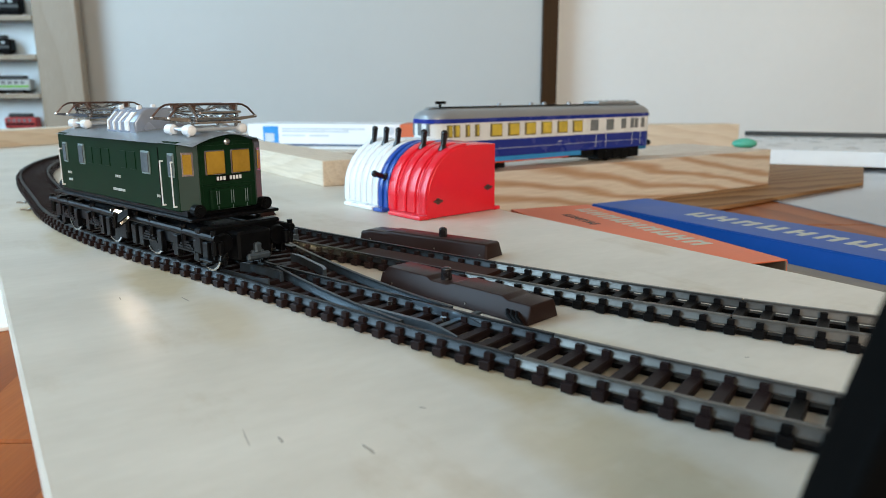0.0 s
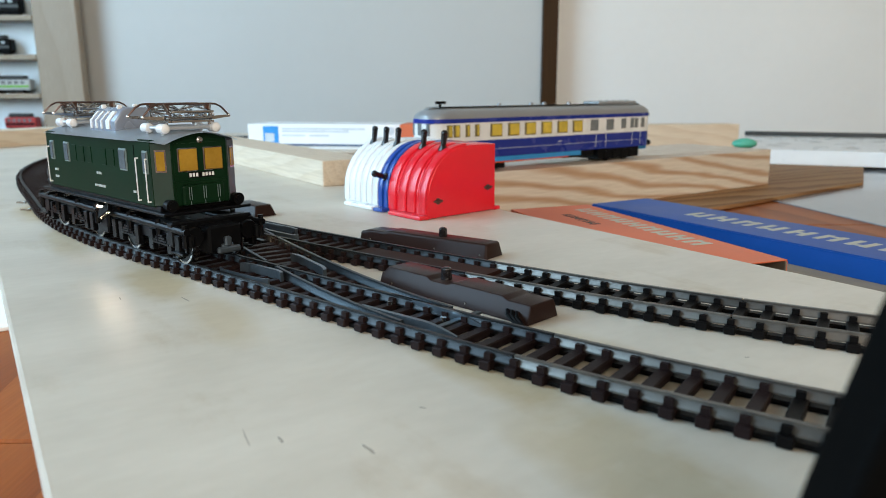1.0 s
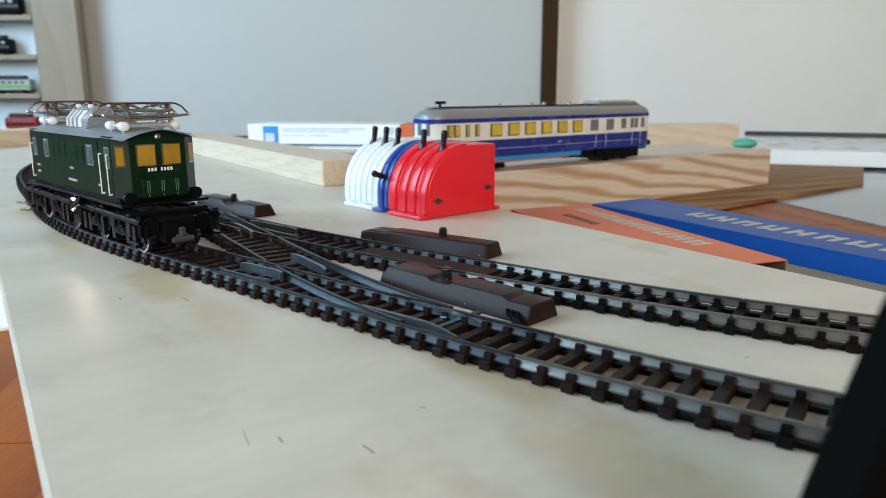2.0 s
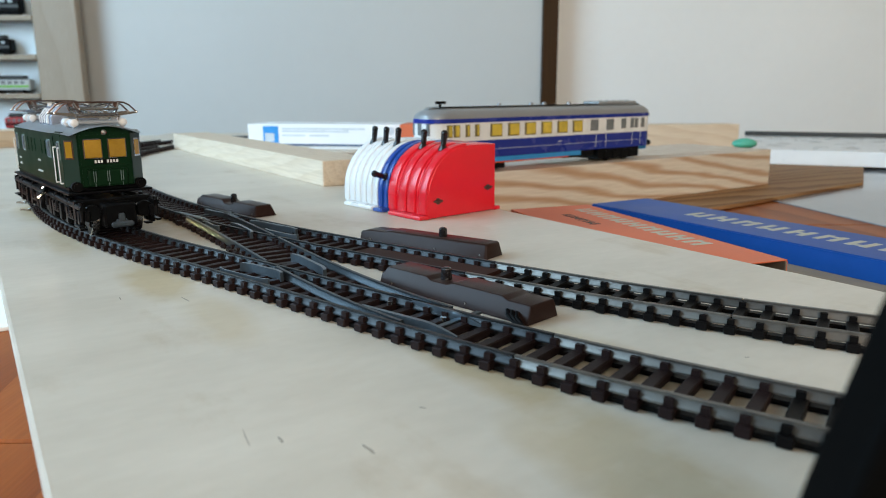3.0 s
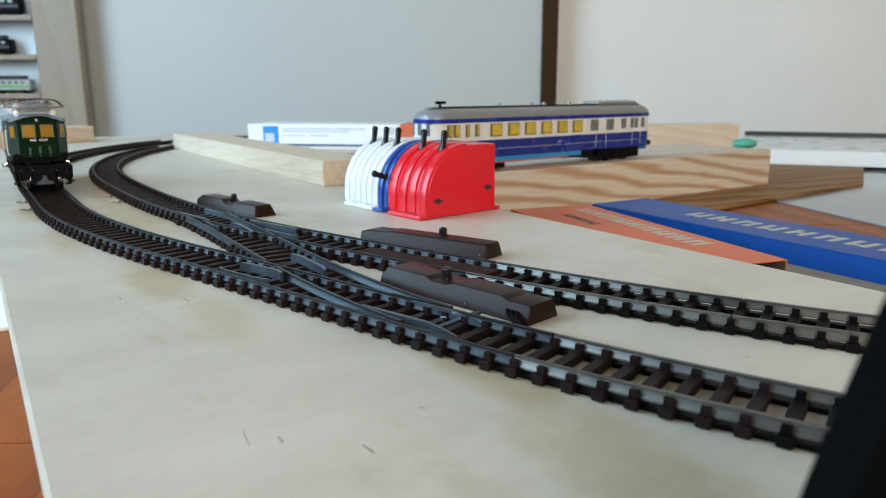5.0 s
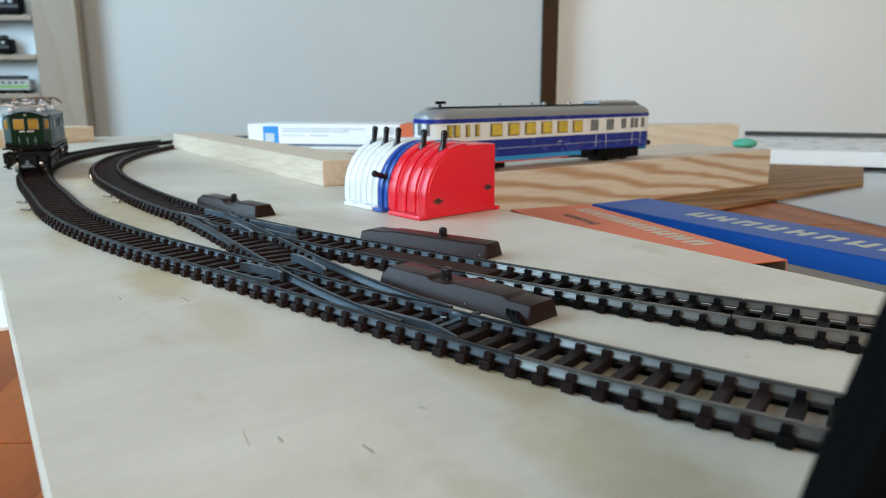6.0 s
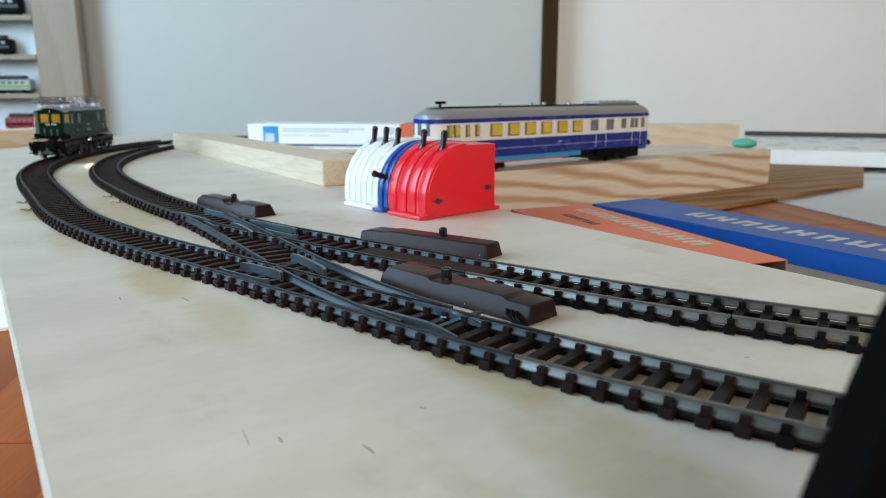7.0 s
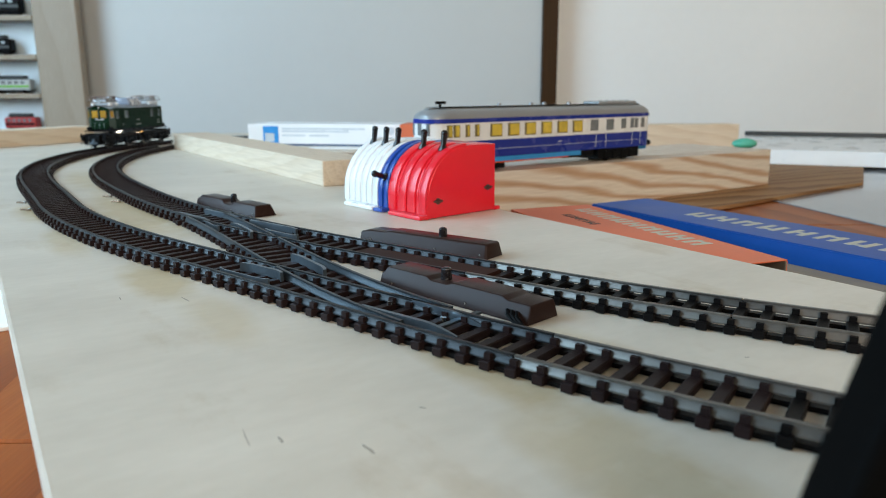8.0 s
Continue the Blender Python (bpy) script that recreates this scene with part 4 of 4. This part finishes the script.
    # the lamp between the frames: a glint in the side, and on both sides an added hooded emitter that throws its beam
    # ahead
    for q in (1, -1):
        part("bulb", boxed(-0.0080, 0.0005 if q < 0 else 0.0030, *sorted((q * 0.0128, q * 0.0142)), 0.0181, 0.0189, 0.0004), M_BULB if q < 0 else M_BULB_DIM, t, "small lit bulb")
        aim = Vector((math.cos(radians(26)) * math.cos(radians(17.5)), q * math.sin(radians(26)) * math.cos(radians(17.5)), -math.sin(radians(17.5))))
        o = Vector((0.0060, q * 0.0150, 0.0190))
        mm = Matrix.Translation(o) @ aim.to_track_quat("X", "Z").to_matrix().to_4x4()
        mm = mm @ pose(0, 0, 0, 62 if q > 0 else -50)
        hood = bmesh.new()
        wy, wz, t0 = (0.00034 if q > 0 else 0.00046), 0.0019, 0.0004
        for y0, y1, z0, z1 in ((-wy - t0, wy + t0, wz, wz + t0), (-wy - t0, wy + t0, -wz - t0, -wz), (-wy - t0, -wy, -wz, wz), (wy, wy + t0, -wz, wz)):
            box(hood, -0.0003, 0.0060, y0, y1, z0, z1)
        box(hood, -0.0009, -0.0003, -wy - t0, wy + t0, -wz - t0, wz + t0)
        h = part("lamp_hood", hood, M_FRAME, t, "tiny added black hood that shapes the lamp beam", mm)
        part("beam_emitter", boxed(-0.0002, 0.0, -wy, wy, -0.0005, 0.0005), M_BEAM if q < 0 else M_BEAM_WIDE, h)
    for q in (1, -1):
        part("tank", boxed(-0.0045, 0.0015, *sorted((q * 0.0100, q * 0.0130)), 0.0085, 0.0150, 0.0005), M_FRAME, t)
    return t


# ---------------------------------------------------------------- blue and cream railcar on the beam
def railcar(m):
    t = thing("railcar", "blue and cream model diesel railcar with grey roof on the beam", "railcar", m)
    HL, W = 0.128, 0.0165
    def outline(z, inset=0.0, n=8):
        """Plan with rounded, streamlined ends."""
        a, r = HL - inset, 0.0145
        w = W - inset
        pts = []
        for sx, sy in ((1, 1), (-1, 1), (-1, -1), (1, -1)):
            arc = []
            for k in range(n + 1):
                f = math.pi / 2 * k / n
                arc.append((sx * (a - r + r * math.cos(f)), sy * (w - 0.0125 + 0.0125 * math.sin(f))))
            pts += arc if sx * sy > 0 else arc[::-1]
        return pts
    def band(name, z0, z1, inset, mat, label=""):
        return part(name, prism(bmesh.new(), outline(0, inset), z0, z1, "z"), mat, t, label)
    part("skirt", boxed(-0.113, 0.0300, -W + 0.0005, W - 0.0005, 0.0028, 0.0068, 0.0003), M_CAR_LIGHT, t, "sky-blue skirt")
    part("skirt", boxed(0.1080, 0.1262, -0.0110, 0.0110, 0.0030, 0.0068, 0.0010), M_CAR_LIGHT, t, "sky-blue skirt")
    part("skirt_line", boxed(-0.110, 0.0150, -W + 0.0008, W - 0.0008, 0.0018, 0.0030), M_CAR_RED, t, "thin orange-red line")
    body = band("body", 0.0066, 0.0198, 0.0, M_CAR_BLUE, "dark blue lower body side")
    side = band("window_band", 0.0196, 0.0335, 0.0002, M_CAR_WHITE, "cream window band")
    band("gutter", 0.0333, 0.0364, -0.0003, M_CAR_BLUE, "blue gutter stripe")
    # roof in shrinking slices
    bm = bmesh.new()
    rings = []
    for k in range(9):
        f = math.pi / 2 * k / 8
        ins = 0.0165 * (1 - math.cos(f)) * 0.80
        rings.append([bm.verts.new((x, y, 0.0362 + 0.0085 * math.sin(f))) for x, y in outline(0, ins)])
    for a, b in zip(rings, rings[1:]):
        n = len(a)
        for i in range(n):
            bm.faces.new((a[i], a[(i + 1) % n], b[(i + 1) % n], b[i]))
    bm.faces.new(rings[-1])
    bm.faces.new(rings[0][::-1])
    bmesh.ops.recalc_face_normals(bm, faces=bm.faces[:])
    roof = part("roof", bm, M_CAR_ROOF, t, "grey rounded roof", None, "angle")
    part("roof_hump", boxed(0.058, 0.110, -0.0095, 0.0095, 0.0440, 0.0472, 0.0014, 3), M_CAR_ROOF, roof)
    for x in (-0.050, -0.015, 0.030, 0.0):
        part("vent", rod(bmesh.new(), (x, 0.0, 0.0448), (x, 0.0, 0.0470), 0.0022, 12, 0.0016), M_CAR_ROOF, roof)
    for x in (0.066, 0.075, 0.084, 0.093, 0.102):
        part("vent", rod(bmesh.new(), (x, -0.004, 0.0470), (x, -0.004, 0.0478), 0.0016, 10), M_CAR_ROOF, roof)
    horn = rod(bmesh.new(), (-0.112, -0.004, 0.0440), (-0.112, -0.004, 0.0478), 0.0009, 8)
    rod(horn, (-0.116, -0.004, 0.0480), (-0.107, -0.004, 0.0480), 0.0010, 8)
    part("horn", horn, M_BLACK, roof)
    # side windows
    for q in (-1, 1):
        seats, greys = M_CAR_SEAT, M_CAR_GREYWIN
        rows = [(-0.1125, 0.0020, 0.0235, seats), (-0.1060, 0.0024, 0.0235, seats), (-0.0955, 0.0015, 0.0235, seats), (-0.0863, 0.0016, 0.0235, seats)]
        rows += [(x, 0.0055, 0.0228, seats) for x in (-0.0673, -0.0490, -0.0310, -0.0128, 0.0056, 0.0240)]
        rows += [(0.0453, 0.0042, 0.0232, greys), (0.0657, 0.0042, 0.0232, greys), (0.0841, 0.0026, 0.0240, greys), (0.0960, 0.0018, 0.0240, greys), (0.1018, 0.0016, 0.0240, greys), (0.1110, 0.0018, 0.0240, greys)]
        for x, w2, z0, mat in rows:
            y0, y1 = sorted((q * (W - 0.0006), q * (W + 0.0003)))
            f = part("window", boxed(x - w2 - 0.0006, x + w2 + 0.0006, y0, y1, z0 - 0.0006, 0.0314 + 0.0006, 0.0002), M_CAR_FRAME if mat is M_CAR_SEAT else M_CAR_GREYWIN, t)
            y0, y1 = sorted((q * W, q * (W + 0.0005)))
            part("pane", boxed(x - w2 + (0.0012 if mat is M_CAR_SEAT else 0.0), x + w2, y0, y1, z0, 0.0314, 0.0002), mat, f)
        for x in (0.0475, 0.0605, 0.0965, 0.108):
            y0, y1 = sorted((q * (W - 0.0005), q * (W + 0.0003)))
            part("door_line", boxed(x - 0.0002, x + 0.0002, y0, y1, 0.0085, 0.0205), M_PRINT_FAINT, t)
        y0, y1 = sorted((q * (W - 0.0005), q * (W + 0.00025)))
        part("waist_line", boxed(-0.105, 0.105, y0, y1, 0.0128, 0.0131), M_PRINT_FAINT, t)
        part("marking_bar", boxed(0.0008, 0.0050, y0, y1, 0.0150, 0.0158), M_PRINT_FAINT, t)
    for s in (1, -1):
        for y in (-0.0075, 0.0, 0.0075):
            x0, x1 = sorted((s * (HL - 0.0035), s * (HL + 0.0001 - abs(y) * 0.12)))
            part("end_window", boxed(x0, x1, y - 0.0024, y + 0.0024, 0.0245, 0.0332, 0.0003), M_CAR_GREYWIN, t)
        b = part("bogie", boxed(s * 0.083 - 0.028, s * 0.083 + 0.028, -0.0135, 0.0135, -0.0028, 0.0062, 0.0006), M_FRAME, t)
        if s > 0:
            part("underfloor_gear", boxed(0.014, 0.052, -0.0110, 0.0110, 0.0004, 0.0066, 0.0008), M_FRAME, t)
        for q in (1, -1):
            bm = bmesh.new()
            for dx in (-0.017, -0.006, 0.006, 0.017):
                box(bm, s * 0.083 + dx - 0.003, s * 0.083 + dx + 0.003, *sorted((q * 0.0120, q * 0.0145)), -0.0030, 0.0042, 0.0004)
            part("axle_guard", bm, M_FRAME, b)
            for dx in (-0.013, 0.013):
                part("wheel", rod(bmesh.new(), (s * 0.083 + dx, q * 0.0075, 0.0006), (s * 0.083 + dx, q * 0.0095, 0.0006), 0.0056, 24), M_FRAME, b)
        part("buffer", rod(bmesh.new(), (s * (HL - 0.002), 0.009, 0.0085), (s * (HL + 0.003), 0.009, 0.0085), 0.0024, 12), M_BLACK, t)
        part("buffer", rod(bmesh.new(), (s * (HL - 0.002), -0.009, 0.0085), (s * (HL + 0.003), -0.009, 0.0085), 0.0024, 12), M_BLACK, t)
    return t


BEAM_TOP = -0.0007
railcar(pose(0.0848, 0.6126, BEAM_TOP + 0.0051, 0, 0, 37.4))


# ---------------------------------------------------------------- timber
def timber(name, label, m, x0, x1, y0, y1, z0, z1, mat, bevel=0.0008):
    ob = link(name, boxed(x0, x1, y0, y1, z0, z1, bevel, 2), mat, None, m)
    return tagged(ob, label, "timber")


BM = pose(0.0422, 0.5574, 0, 0, 0, 33.95)
timber("timber_beam", "thick pine beam with bold orange grain lying on the table", BM, -0.075, 0.3660, 0.0, 0.110, DESK + 0.0045, BEAM_TOP, M_PINE_BOLD)
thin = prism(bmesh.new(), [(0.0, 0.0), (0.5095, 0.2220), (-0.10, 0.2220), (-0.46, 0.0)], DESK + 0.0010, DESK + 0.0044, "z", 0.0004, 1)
tagged(link("timber_plank", thin, M_PINE_SHADED, None, pose(0.4560, 0.7770, 0, 0, 0, 36.7)), "thin pine plank lying under the beam, its shade put into the colour", "timber")
timber("timber_plank", "pale planed pine plank lying along the board's edge", STRIP, 0.1915, 0.2295, 0.4345, 0.832, 0.0, 0.0168, M_PINE_ACROSS)
timber("timber_block", "pale pine block at the far corner of the board", pose(-0.4469, 0.9344, 0, 0, 0, 63.1), -0.26, 0.0, 0.0, 0.04, 0.0, 0.0190, M_PINE)
timber("timber_plank", "pine plank far behind the railcar", pose(0.13, 0.95, 0, 0, 0, 6), -0.03, 0.27, 0.0, 0.04, DESK, 0.0160, M_PINE)


# ---------------------------------------------------------------- cartons
def carton(label, m, length, width, high, mat, bars, dark_bars=(), open_end=False):
    t = thing("carton", label, "box", m)
    k = 0.0006
    part("lid", boxed(0, length, 0, width, high - k, high, 0.0002), mat, t)
    part("side", boxed(0, length, 0, k, 0, high - k), mat, t)
    part("side", boxed(0, length, width - k, width, 0, high - k), mat, t)
    part("bottom", boxed(0, length, k, width - k, 0, k), M_CARD_INSIDE, t)
    part("end_flap", boxed(0, k, k, width - k, k, high - k), mat, t)
    if not open_end:
        part("end_flap", boxed(length - k, length, k, width - k, k, high - k), mat, t)
    else:
        part("tray", boxed(0.01, length - 0.004, 0.003, width - 0.003, k, high * 0.35), M_CARD_INSIDE, t)
        for y in (k, width - 2 * k):
            part("liner", boxed(0.01, length + 0.0003, y, y + k, high * 0.36, high - k - 0.0002), M_CARD_INSIDE, t)
    for x0, x1, y0, y1 in bars:
        part("print_bar", boxed(x0, x1, y0, y1, high, high + 0.00015), M_PRINT_CREAM, t)
    for x0, x1, y0, y1 in dark_bars:
        part("print_bar", boxed(x0, x1, y0, y1, high, high + 0.00015), M_PRINT_DARK, t)
    return t


ORANGE_TOP, BLUE_TOP = -0.005, -0.006
def letters(n, start, step, wide, y0, y1):
    """Unlettered print: a pair of short bars for each character."""
    out = []
    for k in range(n):
        a = start + k * step
        out += [(a, a + wide * 0.3, y0, y1), (a + wide * 0.68, a + wide, y0, y1)]
        out += [(a + wide * 0.3, a + wide * 0.68, y0 + (y1 - y0) * (0.1 + 0.3 * (k % 3)), y0 + (y1 - y0) * (0.3 + 0.3 * (k % 3)))]
    return out


carton("orange cardboard box with cream print and an open end", pose(0.0385, 0.4040, DESK, 0, 0, -70.4), 0.152, 0.050, ORANGE_TOP - DESK,
       M_ORANGE_CARD, letters(9, 0.014, 0.0118, 0.0085, 0.033, 0.043), letters(4, 0.027, 0.0082, 0.0062, 0.018, 0.023), True)
carton("blue cardboard box with pale print lying on a grey tray", pose(0.0901, 0.4300, BLUE_TOP - 0.0098, 0, 0, -60.3), 0.240, 0.0450, 0.0098,
       M_BLUE_CARD, letters(9, 0.056, 0.0150, 0.0100, 0.017, 0.030))
tray = thing("card_tray", "grey cardboard tray under the blue box", "tray", pose(0.0901, 0.4300, DESK, 0, 0, -60.3))
part("tray_body", prism(bmesh.new(), [(0, 0), (0.075, 0), (0.09, -0.011), (0.24, -0.011), (0.24, 0.046), (0, 0.046)], 0, BLUE_TOP - 0.0099 - DESK, "z", 0.0004, 1), M_CARD_INSIDE, tray)

wb = thing("carton", "long white cardboard box with a blue label", "box", pose(-0.2404, 0.9003, -0.0037, 0, 0, -11.0))
part("box_body", boxed(0, 0.205, 0, 0.06, 0, 0.0262, 0.0004), M_WHITE_CARD, wb)
part("label", boxed(0.020, 0.040, -0.0003, 0.0, 0.0030, 0.0235), M_PRINT_BLUE, wb, "blue square label")
part("stripe", boxed(0.0, 0.205, -0.0004, 0.0, 0.0, 0.0022), M_PRINT_NAVY, wb)
for x0, x1, z in ((0.045, 0.150, 0.0195), (0.045, 0.075, 0.0115), (0.080, 0.105, 0.0115), (0.045, 0.130, 0.0165)):
    part("print_bar", boxed(x0, x1, -0.0003, 0, z, z + 0.0018), M_PRINT_FAINT, wb)
part("round_mark", rod(bmesh.new(), (0.182, -0.0003, 0.0185), (0.182, 0.0002, 0.0185), 0.0048, 18), M_PRINT_FAINT, wb)
part("label_picture", boxed(0.0225, 0.0345, -0.0005, -0.0002, 0.0045, 0.0150), M_PRINT_FAINT, wb)
ob_ = thing("carton", "small orange box end behind the white box", "box", pose(-0.049, 0.838, -0.0037, 0, 0, -8))
part("box_body", boxed(0, 0.016, 0.0, 0.05, 0, 0.0275, 0.0004), M_ORANGE_CARD, ob_)
lid = thing("card_sheet", "pale bluish card lid lying before the white box", "box", pose(-0.155, 0.835, -0.0037, 0, 0, -8))
part("panel", boxed(0, 0.115, 0, 0.018, 0.0, 0.0016, 0.0002), M_WHITE_CARD, lid)
dk = thing("strip", "dark strip lying behind the plank", "strip", pose(-0.285, 0.955, -0.0037, 0, 0, -4))
part("bar", boxed(0, 0.045, 0, 0.01, 0, 0.008, 0.0005), M_DARK_TRIM, dk)

# far right: flat white case, dark strip, mint lump, grey sheet
case = thing("flat_case", "flat white case with a dark rear edge on the table", "case", pose(0.4477, 0.973, DESK + 0.0045, 0, 0, -24.3))
part("body", boxed(-0.05, 0.50, 0, 0.33, 0, 0.0195, 0.0012, 2), M_WHITE, case)
part("rear_edge", boxed(-0.05, 0.50, 0.322, 0.33, 0.0195, 0.0270, 0.0008), M_DARK_TRIM, case)
mint = ball(bmesh.new(), (0, 0, 0.0045), 0.016, 14, (0.85, 0.5, 0.36))
tagged(link("rubber_lump", mint, M_MINT, None, pose(0.333, 0.800, BEAM_TOP - 0.0008), True), "mint green rubber lump behind the beam", "toy")
tagged(link("laminate_sheet", boxed(0, 0.50, -0.42, 0.30, 0, 0.0009, 0.0003), M_GREY_SHEET, None, pose(0.3153, 0.6508, DESK, 0, 0, 10.8)), "grey laminate sheet on the table", "sheet")
tagged(link("paper_sheet", boxed(-0.09, 0.0, 0, 0.20, 0, 0.002, 0.0004), M_WHITE_CARD, None, pose(-0.190, 0.305, DESK, 0, 0, 30)), "white paper pad on the table", "paper")

# black stand that leans into view close to the lens; its unseen part is enlarged to shade the board
stand = thing("phone_stand", "matt black plastic stand close to the lens", "stand")
prof = [(0.0230, 0.0002), (0.0305, 0.0290), (0.0345, 0.0430), (0.0395, 0.0585), (0.0560, 0.1080), (0.0940, 0.1080), (0.0780, 0.0585), (0.0705, 0.0290), (0.0650, 0.0002)]
part("side_plate", prism(bmesh.new(), prof, 0.0490, 0.0556, "y", 0.0010, 3), M_STAND, stand)
part("foot", boxed(0.0262, 0.066, 0.028, 0.0488, 0.0, 0.0020, 0.0005), M_STAND, stand)

# ---------------------------------------------------------------- display shelf with small models
shelf = thing("display_shelf", "pale maple display shelf with white back, holding small models", "shelf", pose(-0.862, 1.60, 0))
part("side_panel", boxed(-0.010, 0.085, 0.0, 0.025, RZ0, 0.95, 0.003, 2), M_SHELF, shelf)
part("back_rail", boxed(-0.009, 0.030, 0.0255, 0.0640, RZ0, 0.95, 0.001), M_SHELF, shelf)
part("back_panel", boxed(-0.44, -0.010, 0.0600, 0.0640, RZ0, 0.95), M_SHELF_BACK, shelf)
for k in range(-5, 10):
    z = 0.055 + 0.0815 * k
    part("shelf_board", boxed(-0.44, -0.011, 0.0, 0.0595, z - 0.006, z + 0.005, 0.0008), M_SHELF, shelf)
part("side_panel", boxed(-0.52, -0.44, 0.0, 0.0640, RZ0, 0.95, 0.001), M_SHELF, shelf)


def small_model(label, x, k, length, high, colour, stripe):
    z = 0.055 + 0.0815 * k + 0.005
    t = thing("model_vehicle", label, "model", pose(x, 1.630, z))
    part("body", boxed(-length / 2, length / 2, -0.012, 0.012, 0.006, high, 0.004, 2), colour, t)
    part("stripe", boxed(-length / 2 + 0.003, length / 2 - 0.003, -0.0128, -0.0118, high * 0.42, high * 0.58), stripe, t)
    part("roof", boxed(-length / 2 + 0.008, length / 2 - 0.012, -0.0095, 0.0095, high - 0.0005, high + 0.0085, 0.0035, 2), M_DARK_TRIM, t)
    for k in range(5):
        x0 = -length * 0.40 + k * length * 0.165
        part("window", boxed(x0, x0 + length * 0.10, -0.0127, -0.0115, high * 0.66, high * 0.88, 0.0004), M_CAR_GREYWIN, t)
    part("underframe", boxed(-length / 2 + 0.006, length / 2 - 0.006, -0.010, 0.010, 0.003, 0.0065), M_BLACK, t)
    for dx in (-length * 0.32, length * 0.32):
        part("wheel", rod(bmesh.new(), (dx, -0.011, 0.004), (dx, 0.011, 0.004), 0.004, 14), M_BLACK, t)


M_CAR_MAROON = material("dull_red_body", (0.42, 0.035, 0.035), rough=0.45, vary=0.15, scale=60, fine=900)
M_CAR_LIME = material("lime_stripe", (0.16, 0.45, 0.07), rough=0.4, vary=0.05, scale=60, fine=900)
M_CAR_GREYB = material("pale_grey_body", (0.42, 0.45, 0.45), rough=0.4, vary=0.05, scale=60, fine=900)
small_model("green and white model railcar on the shelf", -0.945, 0, 0.085, 0.030, M_CAR_GREYB, M_CAR_LIME)
small_model("red model wagon on the shelf", -0.935, -1, 0.070, 0.030, M_CAR_MAROON, M_BLACK)
small_model("dark model locomotive on the shelf", -0.975, 1, 0.08, 0.034, M_BLACK, M_DARK_TRIM)
small_model("dark model locomotive on the upper shelf", -0.955, 2, 0.10, 0.040, M_BLACK, M_DARK_TRIM)

# small bright track pins and glue beside the rails
for s, line, o in ((0.415, front, 0.0126), (0.385, front, 0.0126), (0.452, back, 0.0132), (0.428, back, 0.0132)):
    x, y, th = line.at(s, o)
    p = thing("track_pin", "bent bright track pin beside the rails", "pin", pose(x, y, 0, 0, 0, math.degrees(th) + 70))
    part("shank", rod(bmesh.new(), (0, 0, 0.0006), (0.0045, 0, 0.0010), 0.0005, 8), M_STEEL, p)
    part("head", ball(bmesh.new(), (0, 0, 0.0008), 0.0008, 8), M_STEEL, p)


def smear(rng, x, y, rz, a, b, h=0.00012):
    """A thin dried smear with an uneven rim."""
    n = 22
    pts = []
    ph = [rng.uniform(0, 6.28) for _ in range(3)]
    for k in range(n):
        f = 2 * math.pi * k / n
        r = 1 + 0.22 * math.sin(2 * f + ph[0]) + 0.14 * math.sin(3 * f + ph[1]) + 0.08 * math.sin(5 * f + ph[2])
        pts.append((a * r * math.cos(f), b * r * math.sin(f)))
    return prism(bmesh.new(), pts, -0.0001, h, "z")


rng = random.Random(4)
SCUFFS = [(-0.0291, 0.1183, 120, 0.0011, 0.00035), (-0.0130, 0.1147, 125, 0.0018, 0.0004), (-0.0041, 0.1315, 140, 0.0007, 0.0003),
          (-0.0356, 0.1193, 115, 0.0030, 0.00016), (0.0705, 0.1579, 10, 0.0005, 0.0003), (-0.0974, 0.2090, 120, 0.0020, 0.00016), (-0.0775, 0.2081, 130, 0.0035, 0.00022)]
for x, y, rz, a, b in SCUFFS:
    part("scuff", smear(rng, x, y, rz, a, b, 0.00004), M_SCUFF, base, "", STRIP.inverted() @ pose(x, y, 0, 0, 0, rz))

# ---------------------------------------------------------------- movement
loco = locomotive()


def loco_pose(t):
    """The loco's middle and turn when its near end is s along the front track."""
    s = sum(k * t ** (7 - i) for i, k in enumerate((-8.1230597e-07, 2.6159351e-05, -3.2613253e-04, 1.7807762e-03, -3.2905417e-03, 7.0976794e-03, 1.0536726e-02, 1.8146750e-01)))
    x1, y1, _ = front.at(s + 0.0155)
    x2, y2, _ = front.at(s + 0.0865)
    return pose((x1 + x2) / 2, (y1 + y2) / 2, 0.0, 0, 0, math.degrees(math.atan2(y1 - y2, x1 - x2)))


def motions():
    walk(loco, [(k * 0.25, loco_pose(k * 0.25)) for k in range(33)])


motions()
